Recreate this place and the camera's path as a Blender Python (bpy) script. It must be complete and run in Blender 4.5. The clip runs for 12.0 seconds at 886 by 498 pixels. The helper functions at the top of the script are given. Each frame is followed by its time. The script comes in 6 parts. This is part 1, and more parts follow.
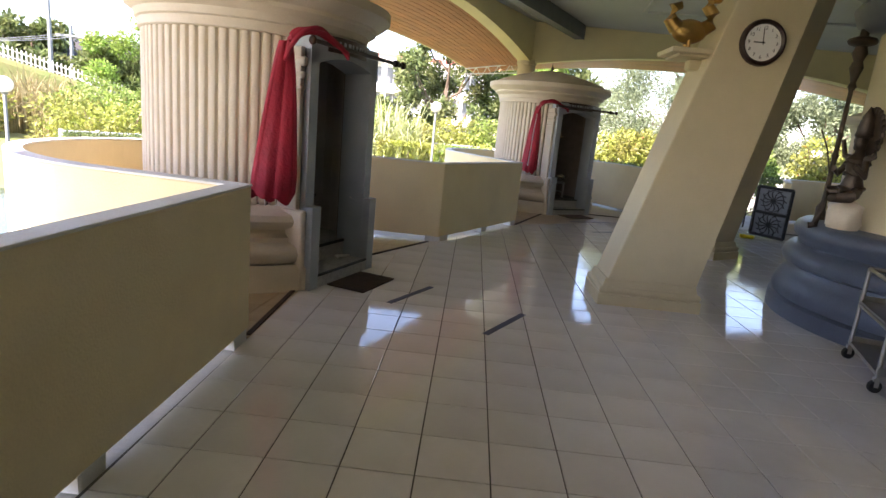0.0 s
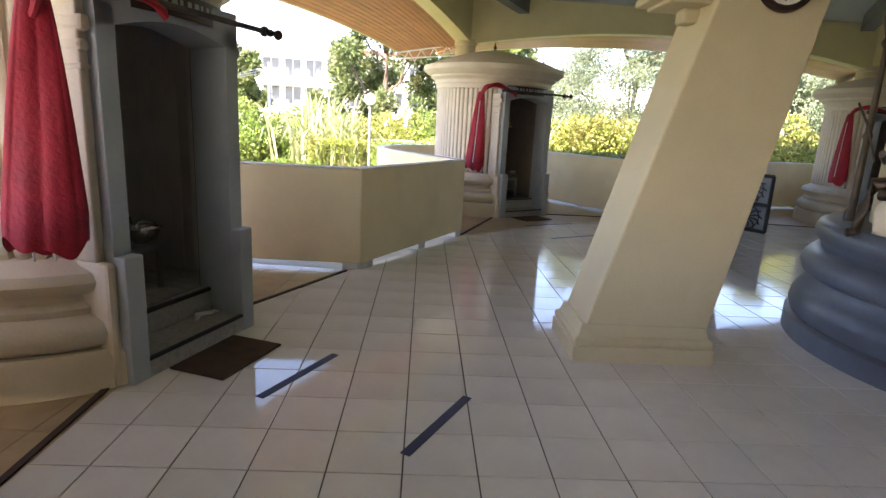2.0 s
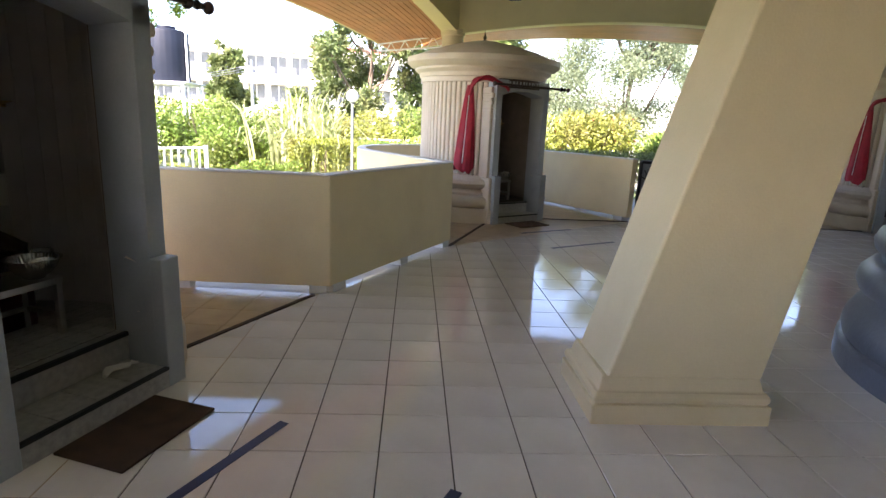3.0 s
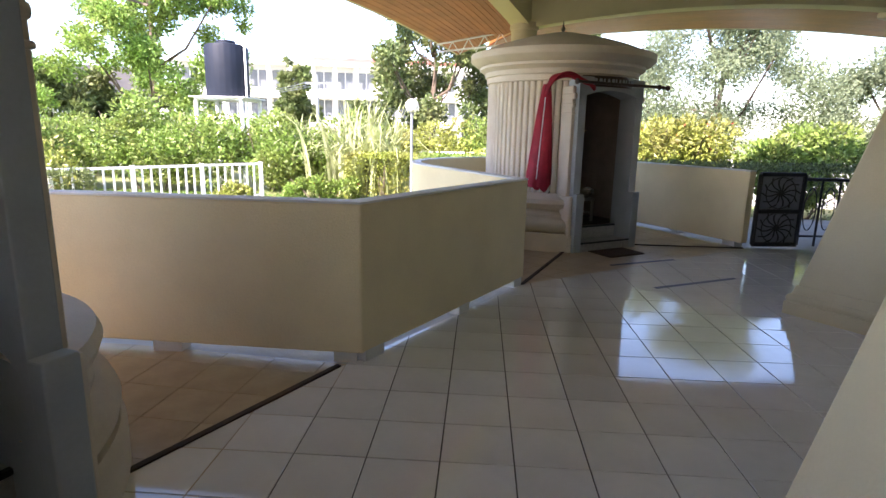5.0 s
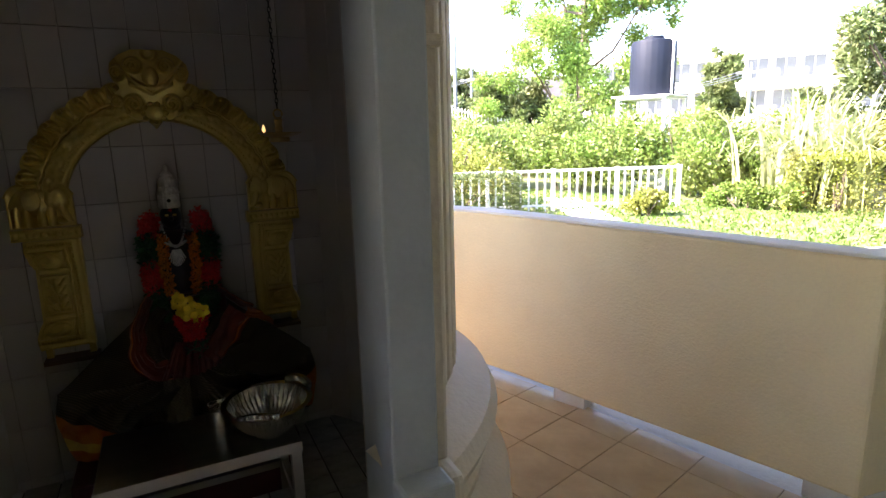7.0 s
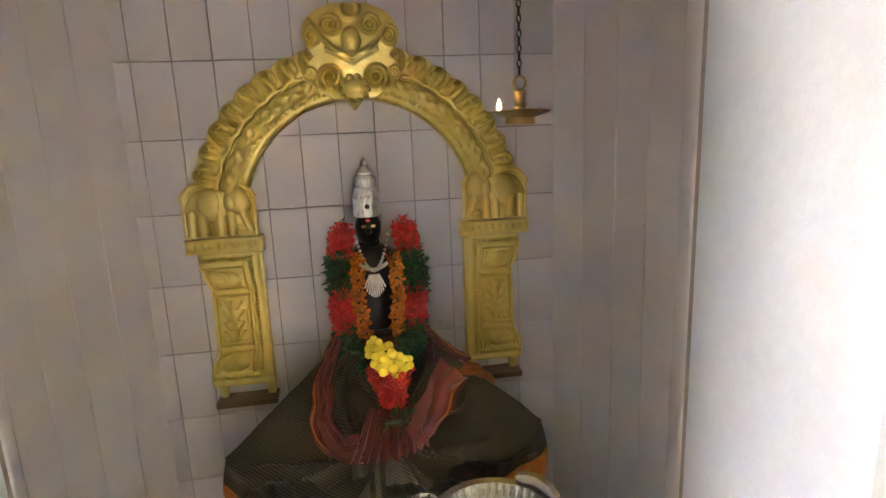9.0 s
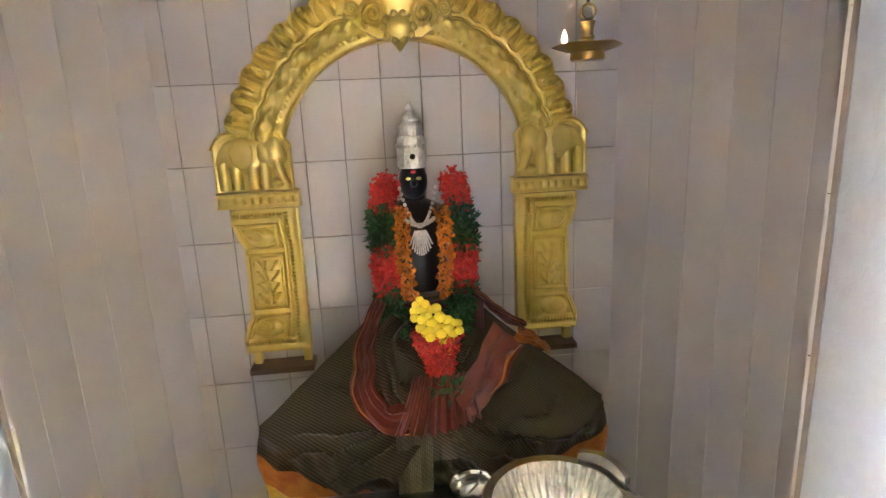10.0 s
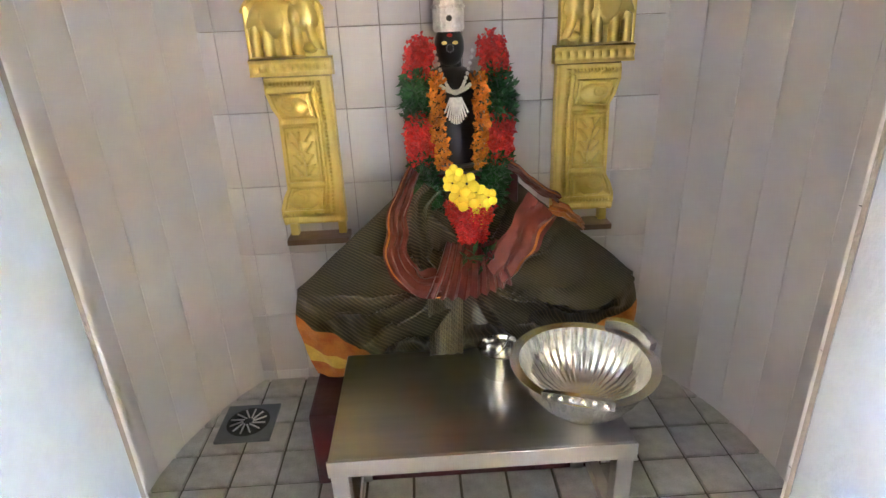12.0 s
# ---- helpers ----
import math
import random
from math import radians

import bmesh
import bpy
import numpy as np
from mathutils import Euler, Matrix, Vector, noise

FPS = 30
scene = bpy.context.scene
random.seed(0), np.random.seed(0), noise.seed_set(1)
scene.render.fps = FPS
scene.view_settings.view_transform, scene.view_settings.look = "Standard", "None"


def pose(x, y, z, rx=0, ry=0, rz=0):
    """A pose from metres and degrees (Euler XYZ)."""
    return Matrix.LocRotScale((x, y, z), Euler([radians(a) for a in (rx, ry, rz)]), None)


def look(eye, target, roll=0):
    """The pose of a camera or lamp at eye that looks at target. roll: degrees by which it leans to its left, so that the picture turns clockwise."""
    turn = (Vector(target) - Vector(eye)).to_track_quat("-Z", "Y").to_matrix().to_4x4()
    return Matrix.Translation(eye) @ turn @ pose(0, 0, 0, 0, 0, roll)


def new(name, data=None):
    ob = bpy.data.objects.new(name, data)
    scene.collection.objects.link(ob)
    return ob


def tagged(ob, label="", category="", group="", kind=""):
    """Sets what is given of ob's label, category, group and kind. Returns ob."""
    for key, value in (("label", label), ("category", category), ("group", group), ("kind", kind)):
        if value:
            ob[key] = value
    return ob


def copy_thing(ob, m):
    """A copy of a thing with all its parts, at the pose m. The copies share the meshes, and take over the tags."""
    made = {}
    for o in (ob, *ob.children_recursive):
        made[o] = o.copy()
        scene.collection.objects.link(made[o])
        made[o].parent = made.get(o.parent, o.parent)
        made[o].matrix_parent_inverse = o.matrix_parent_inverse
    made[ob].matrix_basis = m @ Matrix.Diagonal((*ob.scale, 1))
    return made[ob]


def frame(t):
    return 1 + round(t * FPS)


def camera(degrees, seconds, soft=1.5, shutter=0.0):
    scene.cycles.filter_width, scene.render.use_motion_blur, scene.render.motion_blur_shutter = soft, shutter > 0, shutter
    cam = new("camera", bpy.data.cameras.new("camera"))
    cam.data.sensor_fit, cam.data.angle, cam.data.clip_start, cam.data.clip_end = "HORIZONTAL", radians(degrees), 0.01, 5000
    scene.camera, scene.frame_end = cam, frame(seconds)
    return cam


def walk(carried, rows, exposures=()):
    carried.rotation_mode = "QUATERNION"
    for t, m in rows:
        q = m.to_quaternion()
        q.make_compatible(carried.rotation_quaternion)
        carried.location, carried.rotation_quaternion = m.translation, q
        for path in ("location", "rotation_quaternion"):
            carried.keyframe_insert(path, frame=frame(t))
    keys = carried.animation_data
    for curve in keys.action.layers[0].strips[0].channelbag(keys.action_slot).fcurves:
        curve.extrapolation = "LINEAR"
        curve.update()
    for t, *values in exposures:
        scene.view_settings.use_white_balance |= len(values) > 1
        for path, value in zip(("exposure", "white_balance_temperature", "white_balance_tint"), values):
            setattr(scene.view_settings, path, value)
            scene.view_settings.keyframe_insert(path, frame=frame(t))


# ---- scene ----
cam = camera(76.7, 12.0)
PATH = [
    (0, (0.1, -0.153, 1.349), (0.027, 1.798, 0.918), 5.5),
    (0.5, (0.165, 0.208, 1.368), (0.167, 2.161, 0.937), 5.1),
    (1, (0.232, 0.603, 1.366), (0.276, 2.555, 0.934), 4.1),
    (1.5, (0.274, 0.974, 1.358), (0.324, 2.925, 0.923), 3.4),
    (2, (0.334, 1.35, 1.355), (0.414, 3.299, 0.913), 3.0),
    (2.5, (0.396, 1.749, 1.371), (0.495, 3.695, 0.92), 2.4),
    (2.7, (0.399, 1.9, 1.364), (0.511, 3.845, 0.913), 2.5),
    (4.3, (0.496, 2.957, 1.294), (0.558, 4.914, 0.886), 2.1),
    (4.5, (0.473, 3.063, 1.301), (0.507, 5.02, 0.891), 1.9),
    (5, (0.422, 3.373, 1.305), (0.3, 5.326, 0.891), 1.2),
    (5.5, (0.352, 3.602, 1.314), (-0.142, 5.495, 0.9), -0.2),
    (5.8, (0.285, 3.728, 1.315), (-0.411, 5.557, 0.903), -0.4),
    (6, (0.225, 3.796, 1.32), (-0.571, 5.585, 0.912), -0.6),
    (6.5, (0.08, 3.958, 1.343), (-0.972, 5.606, 0.92), -0.8),
    (7, (-0.044, 4.111, 1.346), (-1.4, 5.521, 0.929), -1.4),
    (7.5, (-0.211, 4.167, 1.364), (-1.758, 5.359, 0.935), -1.4),
    (7.7, (-0.299, 4.174, 1.352), (-1.885, 5.316, 0.929), -1.4),
    (9.3, (-0.705, 4.315, 1.31), (-2.429, 5.23, 0.874), -2.5),
    (9.5, (-0.738, 4.315, 1.3), (-2.468, 5.21, 0.847), -2.5),
    (10, (-0.766, 4.31, 1.237), (-2.517, 5.156, 0.766), -2.5),
    (10.5, (-0.769, 4.32, 1.193), (-2.52, 5.114, 0.642), -2.4),
    (11, (-0.757, 4.315, 1.128), (-2.501, 5.065, 0.499), -2.3),
    (11.5, (-0.759, 4.306, 1.078), (-2.482, 5.021, 0.356), -2.4),
    (12, (-0.755, 4.302, 1.169), (-2.463, 4.984, 0.383), -2.4),
]
EXPOSURES = [(0, 2.42, 6750, 26), (1.0, 2.66, 6750, 26), (2.5, 2.76, 6700, 26), (4.4, 2.36, 6500, 26), (5.0, 2.27, 6450, 26), (6.5, 2.75, 6500, 26), (7.0, 3.02, 6500, 26), (7.7, 3.95, 6550, 28), (9.2, 6.87, 6650, 35), (10.0, 7.08, 6600, 35), (10.5, 7.2, 6400, 35), (11, 7.35, 6250, 35), (12, 7.5, 6150, 34)]
walk(cam, [(t, look(eye, target, roll)) for t, eye, target, roll in PATH], EXPOSURES)

# ---- daylight ----
SUN_TO = Vector((-0.40, -0.64, 0.66)).normalized()
world = bpy.data.worlds.new("sky")
scene.world = world
world.use_nodes = True
wn = world.node_tree
sky = wn.nodes.new("ShaderNodeTexSky")
sky.sky_type = "NISHITA"
sky.sun_disc = False
sky.sun_elevation = math.asin(SUN_TO.z)
sky.sun_rotation = math.atan2(SUN_TO.x, SUN_TO.y)
sky.air_density, sky.dust_density, sky.ozone_density = 1.0, 0.8, 2.0
wn.links.new(sky.outputs[0], wn.nodes["Background"].inputs[0])
wn.nodes["Background"].inputs[1].default_value = 0.15
sun_data = bpy.data.lights.new("sun", "SUN")
sun_data.energy, sun_data.angle, sun_data.color = 5.0, radians(0.5), (1.0, 0.94, 0.84)
new("sun", sun_data).matrix_world = look(SUN_TO * 40, (0, 0, 0))


# ---- materials ----
def mat(name, base, rough=0.6, var=0.12, scale=6.0, fine=60.0, bump=0.15, metal=0.0, rand=0.0, second=None, spec=0.5, coat=0.0, emit=0.0, stretch=None, transl=0.0, weave=None):
    """A procedural surface: base colour varied at two scales, with grain in the relief."""
    m = bpy.data.materials.new(name)
    m.use_nodes = True
    nt = m.node_tree
    b = nt.nodes["Principled BSDF"]
    co = nt.nodes.new("ShaderNodeTexCoord")
    mp = nt.nodes.new("ShaderNodeMapping")
    if stretch:
        mp.inputs["Scale"].default_value = stretch
    nt.links.new(co.outputs["Object"], mp.inputs[0])
    n1, n2 = nt.nodes.new("ShaderNodeTexNoise"), nt.nodes.new("ShaderNodeTexNoise")
    n1.inputs["Scale"].default_value, n2.inputs["Scale"].default_value = scale, fine
    n1.inputs["Detail"].default_value, n2.inputs["Detail"].default_value = 5, 3
    for n in (n1, n2):
        nt.links.new(mp.outputs[0], n.inputs["Vector"])
    mix = nt.nodes.new("ShaderNodeMix")
    mix.data_type = "RGBA"
    dark = second or tuple(c * (1 - var * 2) for c in base)
    mix.inputs[6].default_value = (*base, 1)
    mix.inputs[7].default_value = (*dark, 1)
    ramp = nt.nodes.new("ShaderNodeMapRange")
    ramp.inputs["From Min"].default_value, ramp.inputs["From Max"].default_value = 0.38, 0.72
    nt.links.new(n1.outputs[0], ramp.inputs[0])
    nt.links.new(ramp.outputs[0], mix.inputs[0])
    out = mix.outputs[2]
    if weave:
        wv = nt.nodes.new("ShaderNodeTexWave")
        wv.inputs["Scale"].default_value, wv.inputs["Distortion"].default_value = 62.0, 0.6
        wv.bands_direction = "DIAGONAL"
        nt.links.new(co.outputs["Object"], wv.inputs["Vector"])
        wr = nt.nodes.new("ShaderNodeMapRange")
        wr.inputs["From Min"].default_value, wr.inputs["From Max"].default_value, wr.inputs["To Max"].default_value = 0.62, 0.95, 0.55
        nt.links.new(wv.outputs["Fac"], wr.inputs[0])
        wm = nt.nodes.new("ShaderNodeMix")
        wm.data_type = "RGBA"
        wm.inputs[7].default_value = (*weave, 1)
        nt.links.new(wr.outputs[0], wm.inputs[0])
        nt.links.new(out, wm.inputs[6])
        out = wm.outputs[2]
    hsv = nt.nodes.new("ShaderNodeHueSaturation")
    nt.links.new(out, hsv.inputs["Color"])
    grain = nt.nodes.new("ShaderNodeMapRange")
    grain.inputs["To Min"].default_value, grain.inputs["To Max"].default_value = 1 - var, 1 + var
    nt.links.new(n2.outputs[0], grain.inputs[0])
    val = grain.outputs[0]
    if rand:
        src = nt.nodes.new("ShaderNodeObjectInfo").outputs["Random"] if rand > 0 else nt.nodes.new("ShaderNodeNewGeometry").outputs["Random Per Island"]
        rr = nt.nodes.new("ShaderNodeMapRange")
        rr.inputs["To Min"].default_value, rr.inputs["To Max"].default_value = 1 - abs(rand), 1 + abs(rand)
        nt.links.new(src, rr.inputs[0])
        mul = nt.nodes.new("ShaderNodeMath")
        mul.operation = "MULTIPLY"
        nt.links.new(val, mul.inputs[0])
        nt.links.new(rr.outputs[0], mul.inputs[1])
        val = mul.outputs[0]
    nt.links.new(val, hsv.inputs["Value"])
    nt.links.new(hsv.outputs[0], b.inputs["Base Color"])
    b.inputs["Roughness"].default_value = rough
    b.inputs["Metallic"].default_value = metal
    b.inputs["Specular IOR Level"].default_value = spec
    b.inputs["Coat Weight"].default_value = coat
    if bump:
        bp = nt.nodes.new("ShaderNodeBump")
        bp.inputs["Strength"].default_value, bp.inputs["Distance"].default_value = bump, 0.01
        nt.links.new(n2.outputs[0], bp.inputs["Height"])
        nt.links.new(bp.outputs[0], b.inputs["Normal"])
    if emit:
        b.inputs["Emission Color"].default_value = (*base, 1)
        b.inputs["Emission Strength"].default_value = emit
    if transl:
        t = nt.nodes.new("ShaderNodeBsdfTranslucent")
        nt.links.new(hsv.outputs[0], t.inputs[0])
        ms = nt.nodes.new("ShaderNodeMixShader")
        ms.inputs[0].default_value = transl
        nt.links.new(b.outputs[0], ms.inputs[1])
        nt.links.new(t.outputs[0], ms.inputs[2])
        nt.links.new(ms.outputs[0], nt.nodes["Material Output"].inputs[0])
    return m


TILE = mat("white_floor_tile", (0.73, 0.695, 0.655), 0.065, 0.05, 2.5, 14, 0.008, spec=0.75, rand=0.045, second=(0.65, 0.615, 0.57))
GROUT = mat("dark_grout", (0.10, 0.085, 0.07), 0.9, 0.2, 8, 80, 0.2)
BROWNTILE = mat("brown_floor_tile", (0.42, 0.315, 0.185), 0.30, 0.10, 5, 30, 0.05, rand=0.04, second=(0.33, 0.235, 0.13))
BROWNGROUT = mat("brown_grout", (0.29, 0.21, 0.125), 0.9, 0.15, 8, 60, 0.2)
STRIP = mat("dark_edge_strip", (0.05, 0.028, 0.02), 0.8, 0.2, 20, 120, 0.4)
PLASTER = mat("cream_wall_plaster", (0.82, 0.695, 0.435), 0.75, 0.05, 2.2, 90, 0.28, second=(0.74, 0.62, 0.38))
# dark tone of the added unseen wall, keeps its bounce light low
UNSEENWALL = mat("unseen_wall_dark_tone", (0.42, 0.37, 0.28), 0.8, 0.08, 2, 60, 0.2)
CAP = mat("white_wall_paint", (0.74, 0.73, 0.70), 0.7, 0.06, 3, 70, 0.2, second=(0.62, 0.60, 0.56))
CREAM = mat("cream_column_paint", (0.59, 0.505, 0.325), 0.6, 0.04, 2.5, 80, 0.15, second=(0.53, 0.455, 0.29))
STONE = mat("pale_shrine_paint", (0.66, 0.575, 0.45), 0.6, 0.06, 3.5, 60, 0.25, second=(0.59, 0.495, 0.37))
BEAM = mat("yellow_beam_paint", (0.75, 0.665, 0.38), 0.65, 0.04, 2, 70, 0.1)
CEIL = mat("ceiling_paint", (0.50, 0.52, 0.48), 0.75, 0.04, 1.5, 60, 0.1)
GREY = mat("grey_door_paint", (0.38, 0.41, 0.44), 0.5, 0.07, 5, 60, 0.10, second=(0.33, 0.36, 0.39))
GREYSTEEL = mat("dark_grey_steel", (0.10, 0.11, 0.12), 0.5, 0.1, 4, 40, 0.1)
BLUEGREY = mat("blue_grey_pedestal_paint", (0.095, 0.112, 0.145), 0.36, 0.1, 4, 50, 0.15, second=(0.07, 0.084, 0.115))
SLAT = mat("wood_soffit_slat", (0.47, 0.175, 0.075), 0.42, 0.18, 3, 40, 0.2, rand=-0.10, stretch=(1, 1, 6), second=(0.36, 0.14, 0.065))
RED = mat("crimson_curtain_cloth", (0.37, 0.010, 0.030), 0.7, 0.12, 9, 40, 0.45, second=(0.25, 0.007, 0.022))
DARKWOOD = mat("dark_turned_wood", (0.045, 0.022, 0.016), 0.35, 0.2, 10, 60, 0.1)
MATTING = mat("brown_coir_mat", (0.085, 0.045, 0.028), 0.95, 0.2, 10, 300, 0.8)
TAPE = mat("navy_floor_tape", (0.022, 0.03, 0.09), 0.5, 0.15, 12, 80, 0.1)
WALLTILE = mat("white_wall_tile", (0.58, 0.54, 0.515), 0.25, 0.05, 3, 20, 0.02, rand=0.035, second=(0.52, 0.475, 0.44))
WALLGROUT = mat("wall_grout", (0.24, 0.20, 0.165), 0.9, 0.1, 8, 60, 0.2)
GREYTILE = mat("speckled_grey_floor_tile", (0.40, 0.38, 0.355), 0.6, 0.28, 30, 380, 0.3, rand=0.08, second=(0.29, 0.275, 0.255))
GOLD = mat("embossed_brass", (0.71, 0.56, 0.18), 0.36, 0.06, 10, 90, 0.10, metal=0.88, second=(0.61, 0.46, 0.13))
BRASS = mat("lamp_brass", (0.55, 0.38, 0.16), 0.32, 0.1, 12, 60, 0.1, metal=0.9)
STEEL = mat("brushed_steel", (0.46, 0.44, 0.41), 0.30, 0.06, 4, 90, 0.05, metal=1.0, stretch=(1, 12, 1))
SILVER = mat("polished_silver", (0.80, 0.78, 0.74), 0.16, 0.05, 8, 60, 0.05, metal=1.0)
BOWLSTEEL = mat("stainless_bowl_steel", (0.60, 0.585, 0.555), 0.22, 0.08, 6, 60, 0.06, metal=1.0)
CROWNSILVER = mat("worked_silver", (0.78, 0.77, 0.74), 0.34, 0.2, 60, 160, 0.35, metal=0.9, second=(0.55, 0.54, 0.52))
LEDGE = mat("brown_ledge_wood", (0.20, 0.115, 0.07), 0.5, 0.15, 8, 60, 0.15)
BLACKSTONE = mat("black_oiled_stone", (0.012, 0.010, 0.010), 0.28, 0.2, 8, 60, 0.1)
SARI = mat("dark_green_silk", (0.046, 0.036, 0.018), 0.45, 0.15, 6, 500, 0.08, spec=0.30, second=(0.026, 0.021, 0.011), weave=(0.15, 0.12, 0.065))
SARIRED = mat("rust_silk_border", (0.165, 0.030, 0.017), 0.34, 0.15, 18, 400, 0.10, spec=0.5, second=(0.085, 0.014, 0.010))
SARIGOLD = mat("orange_gold_silk", (0.50, 0.17, 0.025), 0.45, 0.2, 30, 200, 0.25, spec=0.3, second=(0.36, 0.085, 0.016))
SARIYELLOW = mat("yellow_gold_silk", (0.62, 0.40, 0.05), 0.4, 0.2, 40, 220, 0.25, second=(0.50, 0.27, 0.03))
SARILIGHT = mat("pale_green_silk_stripe", (0.11, 0.10, 0.052), 0.4, 0.2, 20, 220, 0.2)
PETALRED = mat("red_petals", (0.74, 0.040, 0.030), 0.6, 0.15, 30, 120, 0.2, rand=-0.25)
PETALGREEN = mat("dark_green_leaf_garland", (0.022, 0.10, 0.025), 0.5, 0.2, 30, 120, 0.2, rand=-0.35)
PETALORANGE = mat("marigold_orange", (0.75, 0.22, 0.012), 0.6, 0.2, 30, 120, 0.2, rand=-0.25)
PETALYELLOW = mat("yellow_petals", (0.82, 0.60, 0.015), 0.6, 0.1, 30, 120, 0.1, rand=-0.12)
MAROON = mat("maroon_stone", (0.075, 0.010, 0.013), 0.4, 0.2, 8, 60, 0.1)
FLAME = mat("flame", (1.0, 0.62, 0.22), 0.5, 0, emit=0.2)
BRONZE = mat("dark_bronze", (0.055, 0.04, 0.03), 0.42, 0.2, 10, 60, 0.3, metal=0.5, second=(0.09, 0.065, 0.045))
GILT = mat("old_gilt", (0.42, 0.26, 0.08), 0.38, 0.15, 12, 50, 0.3, metal=0.8)
IRON = mat("black_wrought_iron", (0.014, 0.014, 0.016), 0.45, 0.1, 10, 60, 0.1)
CLOCKFACE = mat("clock_face_white", (0.80, 0.80, 0.78), 0.5, 0.02, 4, 40, 0.0)
CLOCKRIM = mat("clock_rim_dark_brown", (0.03, 0.014, 0.012), 0.3, 0.1, 10, 50, 0.05)
BLACK = mat("black_paint", (0.012, 0.012, 0.013), 0.5, 0.1, 10, 60, 0.05)
WHITE = mat("white_metal_paint", (0.80, 0.80, 0.79), 0.5, 0.05, 5, 50, 0.05)
GLOBE = mat("white_lamp_globe", (0.82, 0.82, 0.80), 0.3, 0.02, 4, 30, 0.0, transl=0.3)
POST = mat("grey_lamp_post", (0.22, 0.24, 0.26), 0.5, 0.1, 6, 50, 0.05)
TANK = mat("black_water_tank_plastic", (0.012, 0.016, 0.027), 0.6, 0.1, 3, 40, 0.1, spec=0.2)
GRASS = mat("lawn_grass", (0.13, 0.17, 0.05), 0.9, 0.25, 1.2, 60, 0.6, second=(0.22, 0.19, 0.08))
BLADE = mat("grass_blade", (0.14, 0.24, 0.04), 0.7, 0.2, 3, 40, 0.1, rand=-0.35, transl=0.35)
LEAFA = mat("bush_leaf", (0.20, 0.31, 0.06), 0.45, 0.25, 1.2, 30, 0.1, rand=-0.6, transl=0.4, second=(0.20, 0.22, 0.06))
LEAFB = mat("yellow_green_leaf", (0.30, 0.35, 0.065), 0.45, 0.25, 1.2, 30, 0.1, rand=-0.55, transl=0.4, second=(0.27, 0.24, 0.08))
LEAFC = mat("dark_tree_leaf", (0.12, 0.17, 0.055), 0.55, 0.25, 0.8, 20, 0.1, rand=-0.5, transl=0.35, second=(0.16, 0.17, 0.06))
LEAFD = mat("pale_tree_leaf", (0.19, 0.32, 0.06), 0.5, 0.2, 1, 20, 0.1, rand=-0.5, transl=0.45, second=(0.26, 0.32, 0.07))
LEAFE = mat("grey_green_feathery_leaf", (0.22, 0.27, 0.15), 0.55, 0.2, 1, 20, 0.1, rand=-0.4, transl=0.45)
REDTIP = mat("reddish_leaf_tip", (0.36, 0.07, 0.03), 0.55, 0.2, 2, 20, 0.1, rand=-0.3, transl=0.35)
DRYGRASS = mat("dry_reed", (0.34, 0.29, 0.14), 0.8, 0.2, 3, 30, 0.1, rand=-0.3, transl=0.3)
REED = mat("sugarcane_leaf", (0.50, 0.54, 0.26), 0.6, 0.2, 3, 30, 0.1, rand=-0.35, transl=0.4)
BARK = mat("tree_bark", (0.16, 0.12, 0.085), 0.9, 0.25, 6, 40, 0.6, stretch=(1, 1, 0.3))
FARWALL = mat("far_white_wall", (0.72, 0.71, 0.69), 0.8, 0.06, 0.3, 4, 0.05)
FARGLASS = mat("far_dark_window", (0.16, 0.17, 0.18), 0.2, 0.1, 1, 5, 0.0)
FARROOF = mat("far_red_roof", (0.45, 0.13, 0.11), 0.7, 0.1, 0.5, 6, 0.1)
DARKROOF = mat("old_dark_roof", (0.07, 0.065, 0.06), 0.8, 0.2, 1, 10, 0.2)
WATER = mat("pond_water", (0.05, 0.07, 0.06), 0.06, 0.1, 2, 5, 0.16)
PAVE = mat("garden_path_concrete", (0.46, 0.44, 0.40), 0.85, 0.12, 2, 50, 0.3)
# grey set dark so the shrine's inside bounces less light
DARKINT = mat("shrine_inner_shade_tone", (0.32, 0.31, 0.31), 0.6, 0.05, 3, 60, 0.1)


# ---- mesh tools ----
def thing(name, label="", category="", group="", m=None):
    ob = tagged(new(name), label, category, group)
    if m is not None:
        ob.matrix_world = m
    return ob


def part(name, bm, material, parent=None, label="", smooth=False, bevel=0.0, kind=""):
    me = bpy.data.meshes.new(name)
    bmesh.ops.recalc_face_normals(bm, faces=bm.faces)
    bm.to_mesh(me)
    bm.free()
    for x in (material if isinstance(material, (list, tuple)) else [material]):
        me.materials.append(x)
    if smooth:
        for p in me.polygons:
            p.use_smooth = True
    ob = new(name, me)
    if parent is not None:
        ob.parent = parent
    if label:
        ob["label"] = label
    if kind:
        ob["kind"] = kind
    if bevel:
        md = ob.modifiers.new("bevel", "BEVEL")
        md.width, md.segments, md.limit_method, md.angle_limit = bevel, 2, "ANGLE", radians(40)
    if smooth and not bevel:
        me.set_sharp_from_angle(angle=radians(42))
    return ob


def structure(ob, label, category=""):
    return tagged(ob, label, category, "", "structure")


